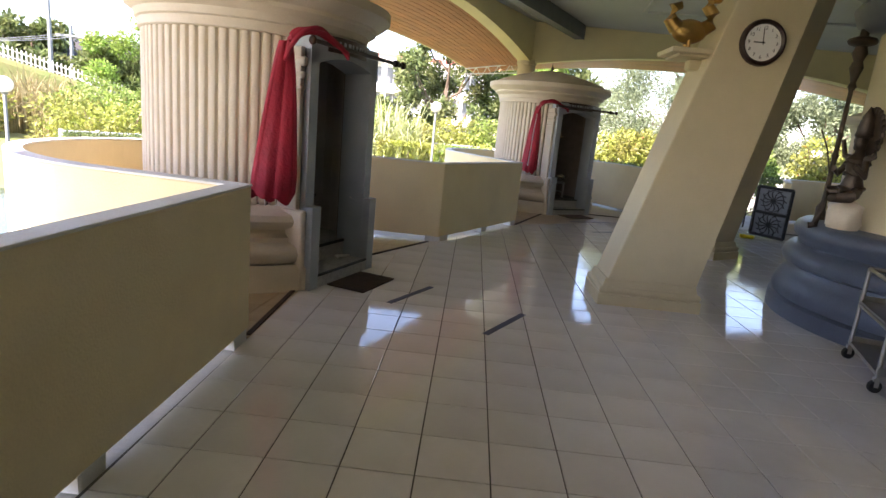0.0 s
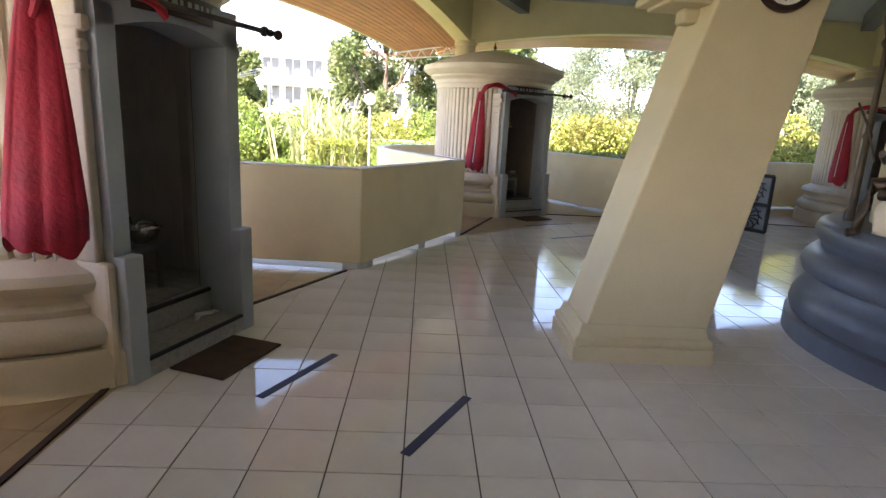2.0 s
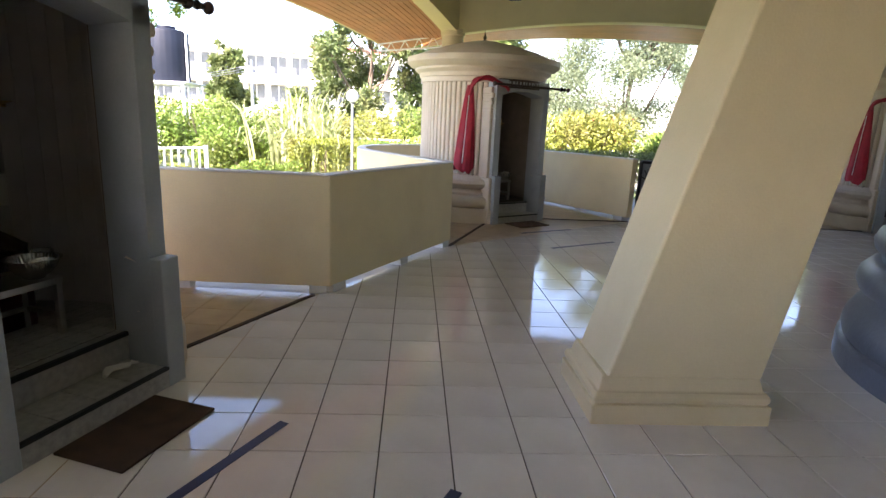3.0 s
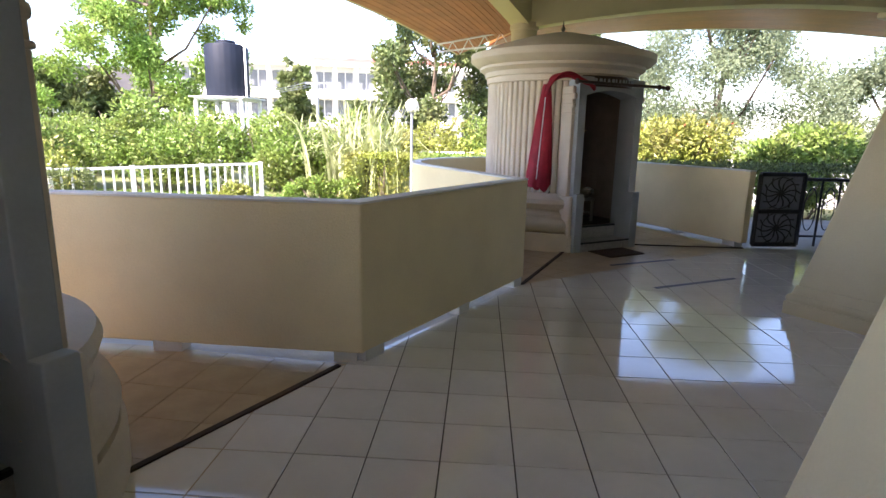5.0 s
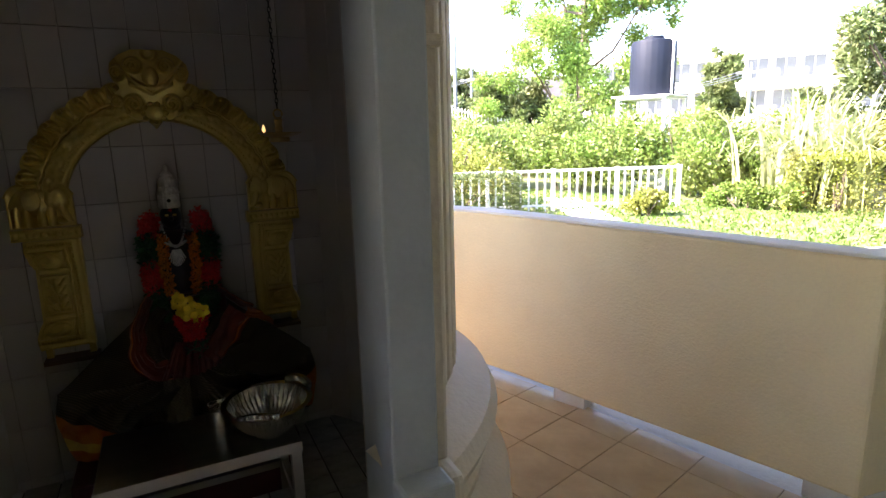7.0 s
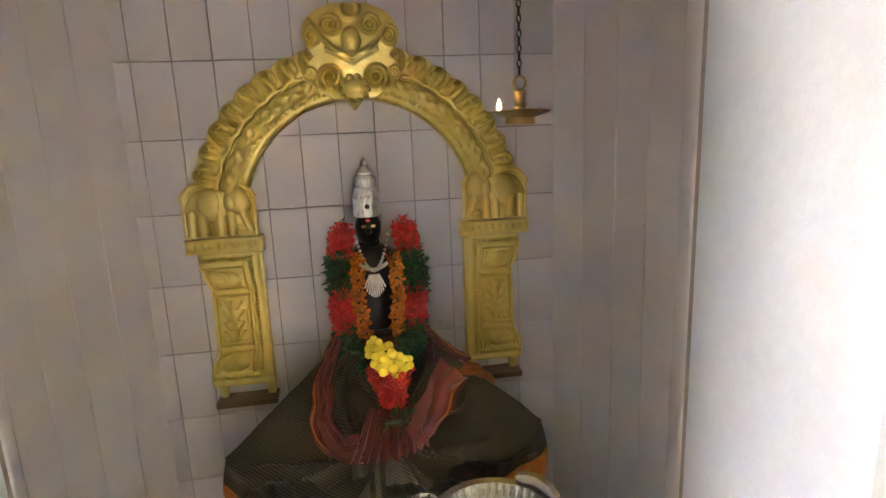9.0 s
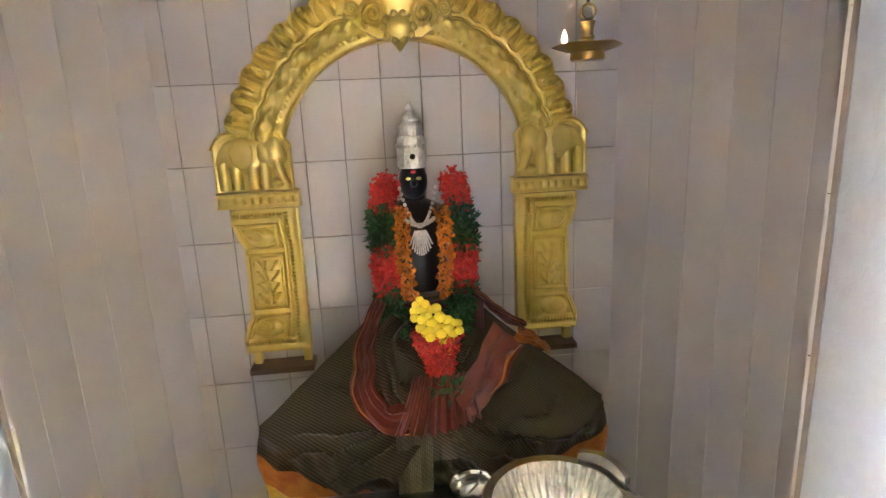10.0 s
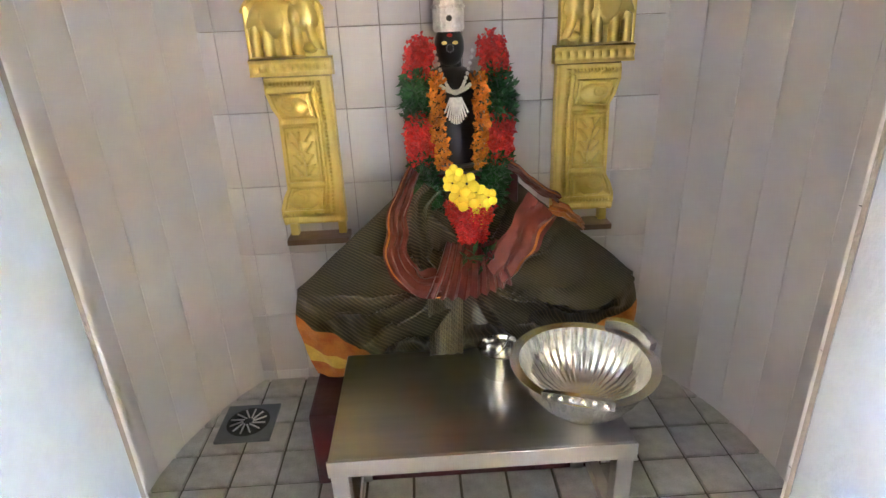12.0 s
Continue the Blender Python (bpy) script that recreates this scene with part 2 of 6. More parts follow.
def box(x0, y0, z0, x1, y1, z1, bm=None, m=None):
    bm = bm or bmesh.new()
    v = [bm.verts.new(((m @ Vector(p)) if m is not None else p)) for p in ((x0, y0, z0), (x1, y0, z0), (x1, y1, z0), (x0, y1, z0), (x0, y0, z1), (x1, y0, z1), (x1, y1, z1), (x0, y1, z1))]
    for f in ((3, 2, 1, 0), (4, 5, 6, 7), (0, 1, 5, 4), (1, 2, 6, 5), (2, 3, 7, 6), (3, 0, 4, 7)):
        bm.faces.new([v[i] for i in f])
    return bm


def lathe(profile, segs=32, cx=0.0, cy=0.0, bm=None, a0=0.0, a1=360.0, wave=None, m=None):
    """A turned shape from (radius, z) pairs, open or closed round its axis. wave(angle, i): a factor on the radius."""
    bm = bm or bmesh.new()
    full = abs(a1 - a0) >= 359.9
    n = segs if full else segs + 1
    rings = []
    for i, (r, z) in enumerate(profile):
        ring = []
        for k in range(n):
            a = radians(a0 + (a1 - a0) * k / segs)
            q = max(r, 1e-4) * (wave(a, i) if wave else 1)
            p = Vector((cx + q * math.cos(a), cy + q * math.sin(a), z))
            ring.append(bm.verts.new(m @ p if m is not None else p))
        rings.append(ring)
    for a, b in zip(rings, rings[1:]):
        for k in range(segs):
            j = (k + 1) % n
            bm.faces.new((a[k], a[j], b[j], b[k]))
    if full:
        for ring in (rings[0], rings[-1]):
            try:
                bm.faces.new(ring)
            except ValueError:
                pass
    return bm


def tube(points, radius, segs=8, bm=None, closed=False, taper=None):
    """A round bar along points; taper gives its thickness at the far end."""
    bm = bm or bmesh.new()
    pts = [Vector(p) for p in points]
    rings = []
    n = len(pts)
    for i, p in enumerate(pts):
        d = (pts[(i + 1) % n] - pts[i - 1]) if closed else (pts[min(i + 1, n - 1)] - pts[max(i - 1, 0)])
        d = d.normalized() if d.length > 1e-9 else Vector((0, 0, 1))
        up = Vector((0, 0, 1)) if abs(d.z) < 0.9 else Vector((1, 0, 0))
        a = d.cross(up).normalized()
        b = d.cross(a)
        r = radius if taper is None else radius + (taper - radius) * i / max(1, n - 1)
        rings.append([bm.verts.new(p + r * (math.cos(t) * a + math.sin(t) * b)) for t in (2 * math.pi * k / segs for k in range(segs))])
    for i in range(n if closed else n - 1):
        a, b = rings[i], rings[(i + 1) % n]
        for k in range(segs):
            bm.faces.new((a[k], a[(k + 1) % segs], b[(k + 1) % segs], b[k]))
    if not closed:
        bm.faces.new(rings[0])
        bm.faces.new(rings[-1])
    return bm


def ball(c, r, bm=None, su=12, sv=8, squash=(1, 1, 1)):
    bm = bm or bmesh.new()
    m = Matrix.Translation(c) @ Matrix.Diagonal((r * squash[0], r * squash[1], r * squash[2], 1))
    bmesh.ops.create_uvsphere(bm, u_segments=su, v_segments=sv, radius=1, matrix=m)
    return bm


def slab(poly, z0, z1, bm=None):
    """A flat plate with the outline poly."""
    bm = bm or bmesh.new()
    lo = [bm.verts.new((x, y, z0)) for x, y in poly]
    hi = [bm.verts.new((x, y, z1)) for x, y in poly]
    bm.faces.new(lo[::-1])
    bm.faces.new(hi)
    for i in range(len(poly)):
        j = (i + 1) % len(poly)
        bm.faces.new((lo[i], lo[j], hi[j], hi[i]))
    return bm


def offset_path(path, dist):
    out = []
    for i, p in enumerate(path):
        a, b = path[max(i - 1, 0)], path[min(i + 1, len(path) - 1)]
        d1 = (p - a).normalized() if (p - a).length > 1e-9 else (b - p).normalized()
        d2 = (b - p).normalized() if (b - p).length > 1e-9 else d1
        n1, n2 = Vector((-d1.y, d1.x)), Vector((-d2.y, d2.x))
        nn = (n1 + n2).normalized()
        out.append(p + nn * (dist / max(0.35, nn.dot(n1))))
    return out


def ribbon_wall(path, thick, zs, bm=None):
    """A wall of even thickness along a path in plan. zs: bottom and top, numbers or functions of the place along the path, 0 to 1."""
    bm = bm or bmesh.new()
    path = [Vector(p) for p in path]
    a, b = offset_path(path, thick / 2), offset_path(path, -thick / 2)
    run = [0.0]
    for p, q in zip(path, path[1:]):
        run.append(run[-1] + (q - p).length)
    f = [z if callable(z) else (lambda s, z=z: z) for z in zs]
    rows = []
    for i in range(len(path)):
        s = run[i] / run[-1]
        rows.append([bm.verts.new((*a[i], f[0](s))), bm.verts.new((*a[i], f[1](s))), bm.verts.new((*b[i], f[1](s))), bm.verts.new((*b[i], f[0](s)))])
    for r, q in zip(rows, rows[1:]):
        for k in range(4):
            bm.faces.new((r[k], q[k], q[(k + 1) % 4], r[(k + 1) % 4]))
    bm.faces.new(rows[0])
    bm.faces.new(rows[-1][::-1])
    return bm


def clip_convex(poly, hull):
    """The part of poly inside the convex outline hull, which runs anticlockwise."""
    for i in range(len(hull)):
        a, b = hull[i], hull[(i + 1) % len(hull)]
        side = lambda p: (b[0] - a[0]) * (p[1] - a[1]) - (b[1] - a[1]) * (p[0] - a[0])
        out = []
        for k in range(len(poly)):
            p, q = poly[k], poly[(k + 1) % len(poly)]
            sp, sq = side(p), side(q)
            if sp >= 0:
                out.append(p)
            if (sp > 0 > sq) or (sp < 0 < sq):
                t = sp / (sp - sq)
                out.append((p[0] + t * (q[0] - p[0]), p[1] + t * (q[1] - p[1])))
        poly = out
        if len(poly) < 3:
            return []
    return poly


# ---- plan ----
A_END, B_COR, B_END, C_END = Vector((-1.13, 2.95)), Vector((-0.225, 6.30)), Vector((0.825, 8.15)), Vector((3.59, 10.15))
SHRINES = [(-0.893, 4.40, 70.0), (1.885, 9.785, 32.0), (7.6, 9.72, -20.0)]
MID = 0.974


def shrine_point(i, u, d):
    x, y, a = SHRINES[i]
    a = radians(a)
    return Vector((x + u * math.cos(a) - d * math.sin(a), y + u * math.sin(a) + d * math.cos(a)))


def bay_path(p, c, r, q, steps=36):
    """From the corner p round the far side of the circle (c, r), and back to the corner q."""
    a, b = math.atan2(p.y - c.y, p.x - c.x), math.atan2(q.y - c.y, q.x - c.x)
    a -= math.acos(min(1, r / (p - c).length))
    b += math.acos(min(1, r / (q - c).length))
    while b > a:
        b -= 2 * math.pi
    return [p] + [c + r * Vector((math.cos(a + (b - a) * k / steps), math.sin(a + (b - a) * k / steps))) for k in range(steps + 1)] + [q]


C1, C2, C3 = (shrine_point(i, 0, MID) for i in range(3))
D_START, D_END = Vector((5.75, 10.2)), Vector((10.3, 9.3))
HALL = [(-1.13, -6.0), (13.0, -6.0), (13.0, 8.6), (10.3, 9.5), (5.75, 10.3), (3.59, 10.15), (0.825, 8.15), (-0.30, 6.29), (-1.0, 4.97), (-1.14, 3.9), (-1.13, 2.95)]
COLS = [Vector((-2.9, -3.2)), Vector((-2.6, 4.97)), Vector((0.95, 11.35)), Vector((8.3, 11.75)), Vector((14.0, 8.0)), Vector((14.0, -6.0)), Vector((4.0, -8.0))]

# ---- ground ----
GZ = -0.35
structure(part("ground", slab([(-400, -400), (400, -400), (400, 400), (-400, 400)], GZ - 0.5, GZ), GRASS), "sunlit green lawn with dry patches", "lawn")
base_poly = [(-1.3, -6.5), (13.5, -6.5), (13.5, 9.2), (9.4, 12.5), (5.0, 13.0), (0.5, 13.0), (-0.9, 11.5), (-0.9, 8.6), (-2.0, 6.9), (-3.9, 6.4), (-4.1, 4.0), (-3.0, 2.4), (-1.3, 1.6)]
structure(part("plinth_slab", slab(base_poly, GZ - 0.1, -0.012), PAVE), "pale concrete slab under the temple floor", "slab")
structure(part("floor", slab(HALL, -0.011, -0.006), GROUT), "white tiled temple floor with dark joints", "floor")

# ---- parapets ----
CEILZ = 3.42
TOP, GAP, THICK = 0.91, 0.055, 0.11


def parapet(name, path, feet, label):
    w = structure(part(name, ribbon_wall(path, THICK, (GAP, TOP)), PLASTER, bevel=0.012), label, "parapet wall")
    for (x, y, a, ln) in feet:
        part("foot", box(-ln / 2, -0.056, -0.004, ln / 2, 0.056, GAP + 0.01, None, pose(x, y, 0, 0, 0, a)), CAP, w)
    run = [Vector(p) for p in path]
    part("coping", ribbon_wall(run, THICK + 0.006, (TOP - 0.002, TOP + 0.012)), CAP, w, "pale painted top edge", bevel=0.004)
    return w


def shift(p, d):
    return Vector((p.x + d[0], p.y + d[1]))


A_MID, B_MID, E_MID, C_MID = Vector((-1.185, 2.91)), Vector((-0.24, 6.375)), Vector((0.77, 8.19)), Vector((3.62, 10.20))
long_path = [Vector((-1.185, -6.0)), Vector((-1.185, 0.0))] + bay_path(A_MID, C1, 1.70, B_MID) + bay_path(E_MID, C2, 1.75, C_MID)
dB = (E_MID - B_MID).normalized()
aB = math.degrees(math.atan2(dB.y, dB.x))
feet = [(*(B_MID + dB * s), aB, ln) for s, ln in ((0.08, 0.17), (1.10, 0.14), (2.0, 0.14))]
feet += [(-1.185, 2.83, 90, 0.17), (-1.185, 1.55, 90, 0.15), (-1.185, 0.2, 90, 0.16), (-1.185, -1.5, 90, 0.16)]
feet += [(-0.31, 6.385, 2, 0.13), (-1.38, 6.425, 2, 0.17), (-2.6, 6.24, 26, 0.17), (-3.42, 5.2, 75, 0.17), (-3.3, 3.9, 118, 0.17)]
feet += [(3.55, 10.36, 108, 0.2), (3.2, 11.3, 112, 0.16), (0.2, 9.2, 125, 0.16), (-0.3, 10.4, 95, 0.16)]
parapet("wall_1", long_path, feet, "cream plastered parapet wall on small feet with light below")
parapet("wall_3", bay_path(D_START, C3, 1.75, D_END), [(5.85, 10.3, 30, 0.16)], "curved cream parapet wall round the third shrine")
# out of view: added to block light from the hall's far side and rear
structure(part("wall_2", ribbon_wall([(10.35, 9.3), (13.0, 8.0), (13.0, -6.0), (-1.2, -6.0)], 0.16, (0.0, CEILZ)), UNSEENWALL), "unseen plain wall added to block light from the far side, toned dark", "wall")

# ---- columns, arches, ceiling, soffits ----
OUT = Vector((4.25, 4.6))
for i, c in enumerate(COLS):
    col = structure(part("column", lathe([(0.17, -0.3), (0.17, 2.62), (0.19, 2.64), (0.19, 2.72)], 28, c.x, c.y), CREAM, smooth=True), "round cream plastered column rising behind the shrine", "column")
RISE = [0.6, 0.6, 0.36, 0.4, 0.4, 0.4, 0.4]


def arch_z(i, s, low=2.64):
    return low + RISE[i] * (1 - (2 * s - 1) ** 2)


for i, c in enumerate(COLS):
    e = COLS[(i + 1) % len(COLS)]
    path = [c.lerp(e, k / 28) for k in range(29)]
    structure(part("beam", ribbon_wall(path, 0.26, (lambda s, i=i: arch_z(i, s), CEILZ + 0.05)), BEAM), "pale yellow arched concrete beam", "beam")
    d = (e - c).normalized()
    n = Vector((-d.y, d.x))
    bm = bmesh.new()
    rows = 15
    for k in range(rows):
        r0, r1 = 0.13 + 1.15 * k / rows, 0.13 + 1.15 * (k + 1) / rows - 0.006
        prev = None
        for q in range(25):
            s = q / 24
            v = []
            for r in (r0, r1):
                ends = r * 0.32
                p = c + d * (-ends + s * ((e - c).length + 2 * ends)) + n * r
                lo, hi = arch_z(i, s), (2.42 + 0.62 * RISE[i] * (1 - (2 * s - 1) ** 2) if i != 2 else 2.58 + 0.34 * (1 - (2 * s - 1) ** 2))
                t = (r - 0.13) / 1.15
                v.append((p.x, p.y, lo + (hi - lo) * t + 0.02))
            cur = [bm.verts.new(x) for x in v] + [bm.verts.new((x[0], x[1], x[2] + 0.015)) for x in v]
            if prev:
                bm.faces.new((prev[0], cur[0], cur[1], prev[1]))
                bm.faces.new((prev[2], prev[3], cur[3], cur[2]))
                bm.faces.new((prev[0], prev[2], cur[2], cur[0]))
                bm.faces.new((prev[1], cur[1], cur[3], prev[3]))
            prev = cur
    structure(part("soffit", bm, SLAT), "varnished wooden slat soffit under the curved eave", "ceiling")
    bm = bmesh.new()
    prev = None
    for q in range(25):
        s = q / 24
        hi = 2.42 + 0.62 * RISE[i] * (1 - (2 * s - 1) ** 2) if i != 2 else 2.58 + 0.34 * (1 - (2 * s - 1) ** 2)
        ln = (e - c).length
        p0 = c + d * (s * ln)
        p1 = c + d * (-0.41 + s * (ln + 0.82)) + n * 1.30
        cur = [bm.verts.new((p0.x, p0.y, CEILZ + 0.3)), bm.verts.new((p1.x, p1.y, hi + 0.22)), bm.verts.new((p1.x, p1.y, hi + 0.01)), bm.verts.new((p0.x, p0.y, CEILZ + 0.1))]
        if prev:
            for k in range(4):
                bm.faces.new((prev[k], cur[k], cur[(k + 1) % 4], prev[(k + 1) % 4]))
        prev = cur
    structure(part("roof_edge", bm, BEAM), "pale painted roof edge above the soffit", "roof")
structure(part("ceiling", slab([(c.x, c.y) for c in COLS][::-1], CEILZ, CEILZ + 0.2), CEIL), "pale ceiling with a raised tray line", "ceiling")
# radial steel beam and ceiling trim
structure(part("steel_beam", box(-0.09, 0, CEILZ - 0.26, 0.09, 6.6, CEILZ - 0.01, None, pose(1.87, 11.17, 0, 0, 0, 152.3)), GREYSTEEL), "dark grey steel ceiling beam", "beam")
structure(part("steel_beam", box(-0.09, 0, CEILZ - 0.26, 0.09, 7.5, CEILZ - 0.01, None, pose(7.5, 10.9, 0, 0, 0, 150)), GREYSTEEL), "dark grey steel ceiling beam", "beam")
structure(part("trim", ribbon_wall([(1.6, 0.5), (2.6, 9.6), (6.4, 9.2), (10.5, 6)], 0.07, (CEILZ - 0.03, CEILZ + 0.01)), CEIL), "thin raised ceiling moulding", "moulding")


# ---- shrines ----
def door_block(z0, z1, d0, d1, u0, u1, bm=None):
    return box(u0, d0, z0, u1, d1, z1, bm)


def splay(z0, z1, sx):
    """A door jamb, a little wider at its front than inside."""
    return slab([(sx * u, d) for u, d in ((0.368, 0.07), (0.472, 0.07), (0.472, 0.35), (0.397, 0.35))][::sx], z0, z1)


def flute_wave(a, i):
    p = (a * 74 / (2 * math.pi)) % 1.0
    return 1 + 0.006 * math.sin(math.pi * p / 0.70) if p < 0.70 else 1 - 0.024 * math.sin(math.pi * (p - 0.70) / 0.30) ** 0.6


def make_shrine():
    s = thing("shrine", "round pale fluted shrine with grey doorway and domed roof", "shrine", "shrines round the hall")
    body = lathe([(0.85, 0.62), (0.87, 0.66), (0.87, 1.855), (0.85, 1.90)], 620, 0, MID, None, -90 + 29, 270 - 29, flute_wave)
    part("fluted_wall", body, STONE, s, "pale fluted plaster drum")
    for prof, nm in (([(0.9, -0.004), (1.05, -0.004), (1.05, 0.17), (1.03, 0.20), (0.9, 0.20)], "plinth"), ([(0.9, 0.20), (0.985, 0.20), (1.03, 0.235), (1.04, 0.285), (1.02, 0.335), (0.97, 0.365), (0.9, 0.365)], "torus"),
                     ([(0.88, 0.365), (0.955, 0.365), (0.96, 0.40), (0.93, 0.43), (0.93, 0.46), (0.985, 0.49), (1.0, 0.53), (0.98, 0.575), (0.92, 0.60), (0.88, 0.625), (0.84, 0.64)], "base_moulding")):
        part(nm, lathe(prof, 72, 0, MID, None, -90 + 25, 270 - 25), STONE, s, smooth=True)
    part("cornice", lathe([(0.60, 1.862), (0.885, 1.862), (0.895, 1.87), (0.895, 1.93), (0.915, 1.94), (0.925, 1.99), (0.985, 2.03), (0.985, 2.06), (1.04, 2.08), (1.09, 2.12), (1.10, 2.13), (1.10, 2.20), (1.07, 2.21), (1.0, 2.225), (0.6, 2.24)], 84, 0, MID), STONE, s, "projecting round cornice", smooth=True)
    part("dome", lathe([(0.99, 2.222), (0.95, 2.25), (0.80, 2.31), (0.60, 2.37), (0.40, 2.42), (0.26, 2.45), (0.22, 2.462), (0.06, 2.475), (0.0, 2.477)], 60, 0, MID), STONE, s, "low pale dome", smooth=True)
    part("finial", lathe([(0.030, 2.47), (0.034, 2.485), (0.014, 2.50), (0.024, 2.52), (0.03, 2.535), (0.012, 2.56), (0.006, 2.60), (0.0, 2.63)], 14, 0, MID), DARKWOOD, s, "small dark finial", smooth=True)
    frame_ob = part("door_frame", splay(-0.004, 1.80, -1), GREY, s, "grey painted door frame", bevel=0.006)
    part("jamb", splay(-0.004, 1.80, 1), GREY, frame_ob, bevel=0.006)
    for sx in (-1, 1):
        u0, u1 = sorted((sx * 0.365, sx * 0.476))
        part("cheek_block", door_block(-0.006, 0.65, 0.0, 0.072, u0, u1), GREY, frame_ob, bevel=0.008)
        u0, u1 = sorted((sx * 0.472, sx * 0.520))
        part("side_pier", door_block(0.62, 1.80, 0.12, 0.36, u0, u1), STONE, s, "pale pier beside the doorway", bevel=0.01)
        u0, u1 = sorted((sx * 0.474, sx * 0.528))
        part("pier_base", door_block(-0.004, 0.625, 0.05, 0.35, u0, u1), STONE, s, bevel=0.02)
        u0, u1 = sorted((sx * 0.474, sx * 0.526))
        part("pier_capital", door_block(1.66, 1.73, 0.085, 0.36, u0, u1), STONE, s, bevel=0.02)
        part("pier_ring", door_block(1.575, 1.63, 0.10, 0.36, u0, u1), STONE, s, bevel=0.02)
        part("pier_ring", door_block(1.50, 1.525, 0.105, 0.36, u0, u1), STONE, s, bevel=0.010)
    bm = bmesh.new()
    arc = [(-0.397 + 0.794 * k / 12, 1.70 + 0.07 * math.sin(math.pi * k / 12)) for k in range(13)]
    for d in (0.07, 0.35):
        vs = [bm.verts.new((u, d, z)) for u, z in arc] + [bm.verts.new((0.472, d, 1.70)), bm.verts.new((0.472, d, 1.90)), bm.verts.new((-0.472, d, 1.90)), bm.verts.new((-0.472, d, 1.70))]
        bm.faces.new(vs)
    bm.verts.ensure_lookup_table()
    n = len(bm.verts) // 2
    for k in range(n):
        bm.faces.new((bm.verts[k], bm.verts[(k + 1) % n], bm.verts[n + (k + 1) % n], bm.verts[n + k]))
    part("lintel", bm, GREY, frame_ob)
    board = part("name_board", lathe([(0.93, 1.80), (0.945, 1.80), (0.945, 1.915), (0.93, 1.915), (0.93, 1.80)], 24, 0, MID, None, -90 - 25, -90 + 25), DARKWOOD, s, "dark curved board with worn lettering")
    for k in range(13):
        w = 1.3 + 0.9 * ((k * 7) % 3) / 2
        a = -90 - 20 + 3.2 * k
        part("letter_bar", lathe([(0.944, 1.835), (0.949, 1.835), (0.949, 1.885), (0.944, 1.885), (0.944, 1.835)], 2, 0, MID, None, a, a + w), GREY, board)
    sill = part("sill", box(-0.372, 0.004, -0.004, 0.372, 0.27, 0.092), GREYTILE, s, "grey tiled threshold")
    part("sill_edge", box(-0.37, 0.0, 0.088, 0.37, 0.025, 0.105), BLACK, sill, "black edge strip", bevel=0.003)
    for k in range(4):
        part("tile", box(-0.368 + 0.185 * k, 0.027, 0.090, -0.368 + 0.185 * k + 0.180, 0.262, 0.100), GREYTILE, sill)
    step = part("inner_step", box(-0.40, 0.266, 0.05, 0.40, 0.34, 0.236), GREYTILE, s, "grey tiled inner step")
    part("step_edge", box(-0.40, 0.258, 0.222, 0.40, 0.285, 0.243), BLACK, step, "dark step nosing", bevel=0.003)
    inner = [(0.0 + 0.69 * math.cos(radians(a)), 0.72 + 0.69 * math.sin(radians(a))) for a in range(-32, 41, 6)]
    back = 1.17
    half = math.sqrt(0.69 ** 2 - (back - 0.72) ** 2)
    right = [p for p in inner if p[1] < back] + [(half, back)]
    outline = [(0.40, 0.348)] + right
    full = [(-u, d) for u, d in outline]
    room = outline + full[::-1]
    part("inner_wall", ribbon_wall([Vector(p) for p in (outline + full[::-1])], 0.02, (0.20, 2.04)), WALLGROUT, s, "joints behind white wall tiles")
    part("inner_floor", slab([(0.385, 0.30)] + room + [(-0.385, 0.30)], 0.18, 0.232), GROUT, s)
    # unseen ceiling; its dark colour deepens the shade in the room
    part("inner_ceiling", lathe([(0.0, 1.90), (0.84, 1.90), (0.84, 1.945), (0.0, 1.945)], 40, 0, MID), DARKINT, s, "unseen shrine ceiling, toned dark to deepen the shade inside")
    rod = part("curtain_rod", tube([(-0.60, -0.03, 1.83), (0.70, -0.03, 1.83)], 0.016, 12), DARKWOOD, s, "dark turned curtain rod", smooth=True)
    for u in (0.60, 0.66, 0.74, -0.60):
        part("knob", ball((u, -0.03, 1.83), 0.032 if u != 0.66 else 0.024, squash=(0.7, 1, 1)), DARKWOOD, rod, smooth=True)
    return s


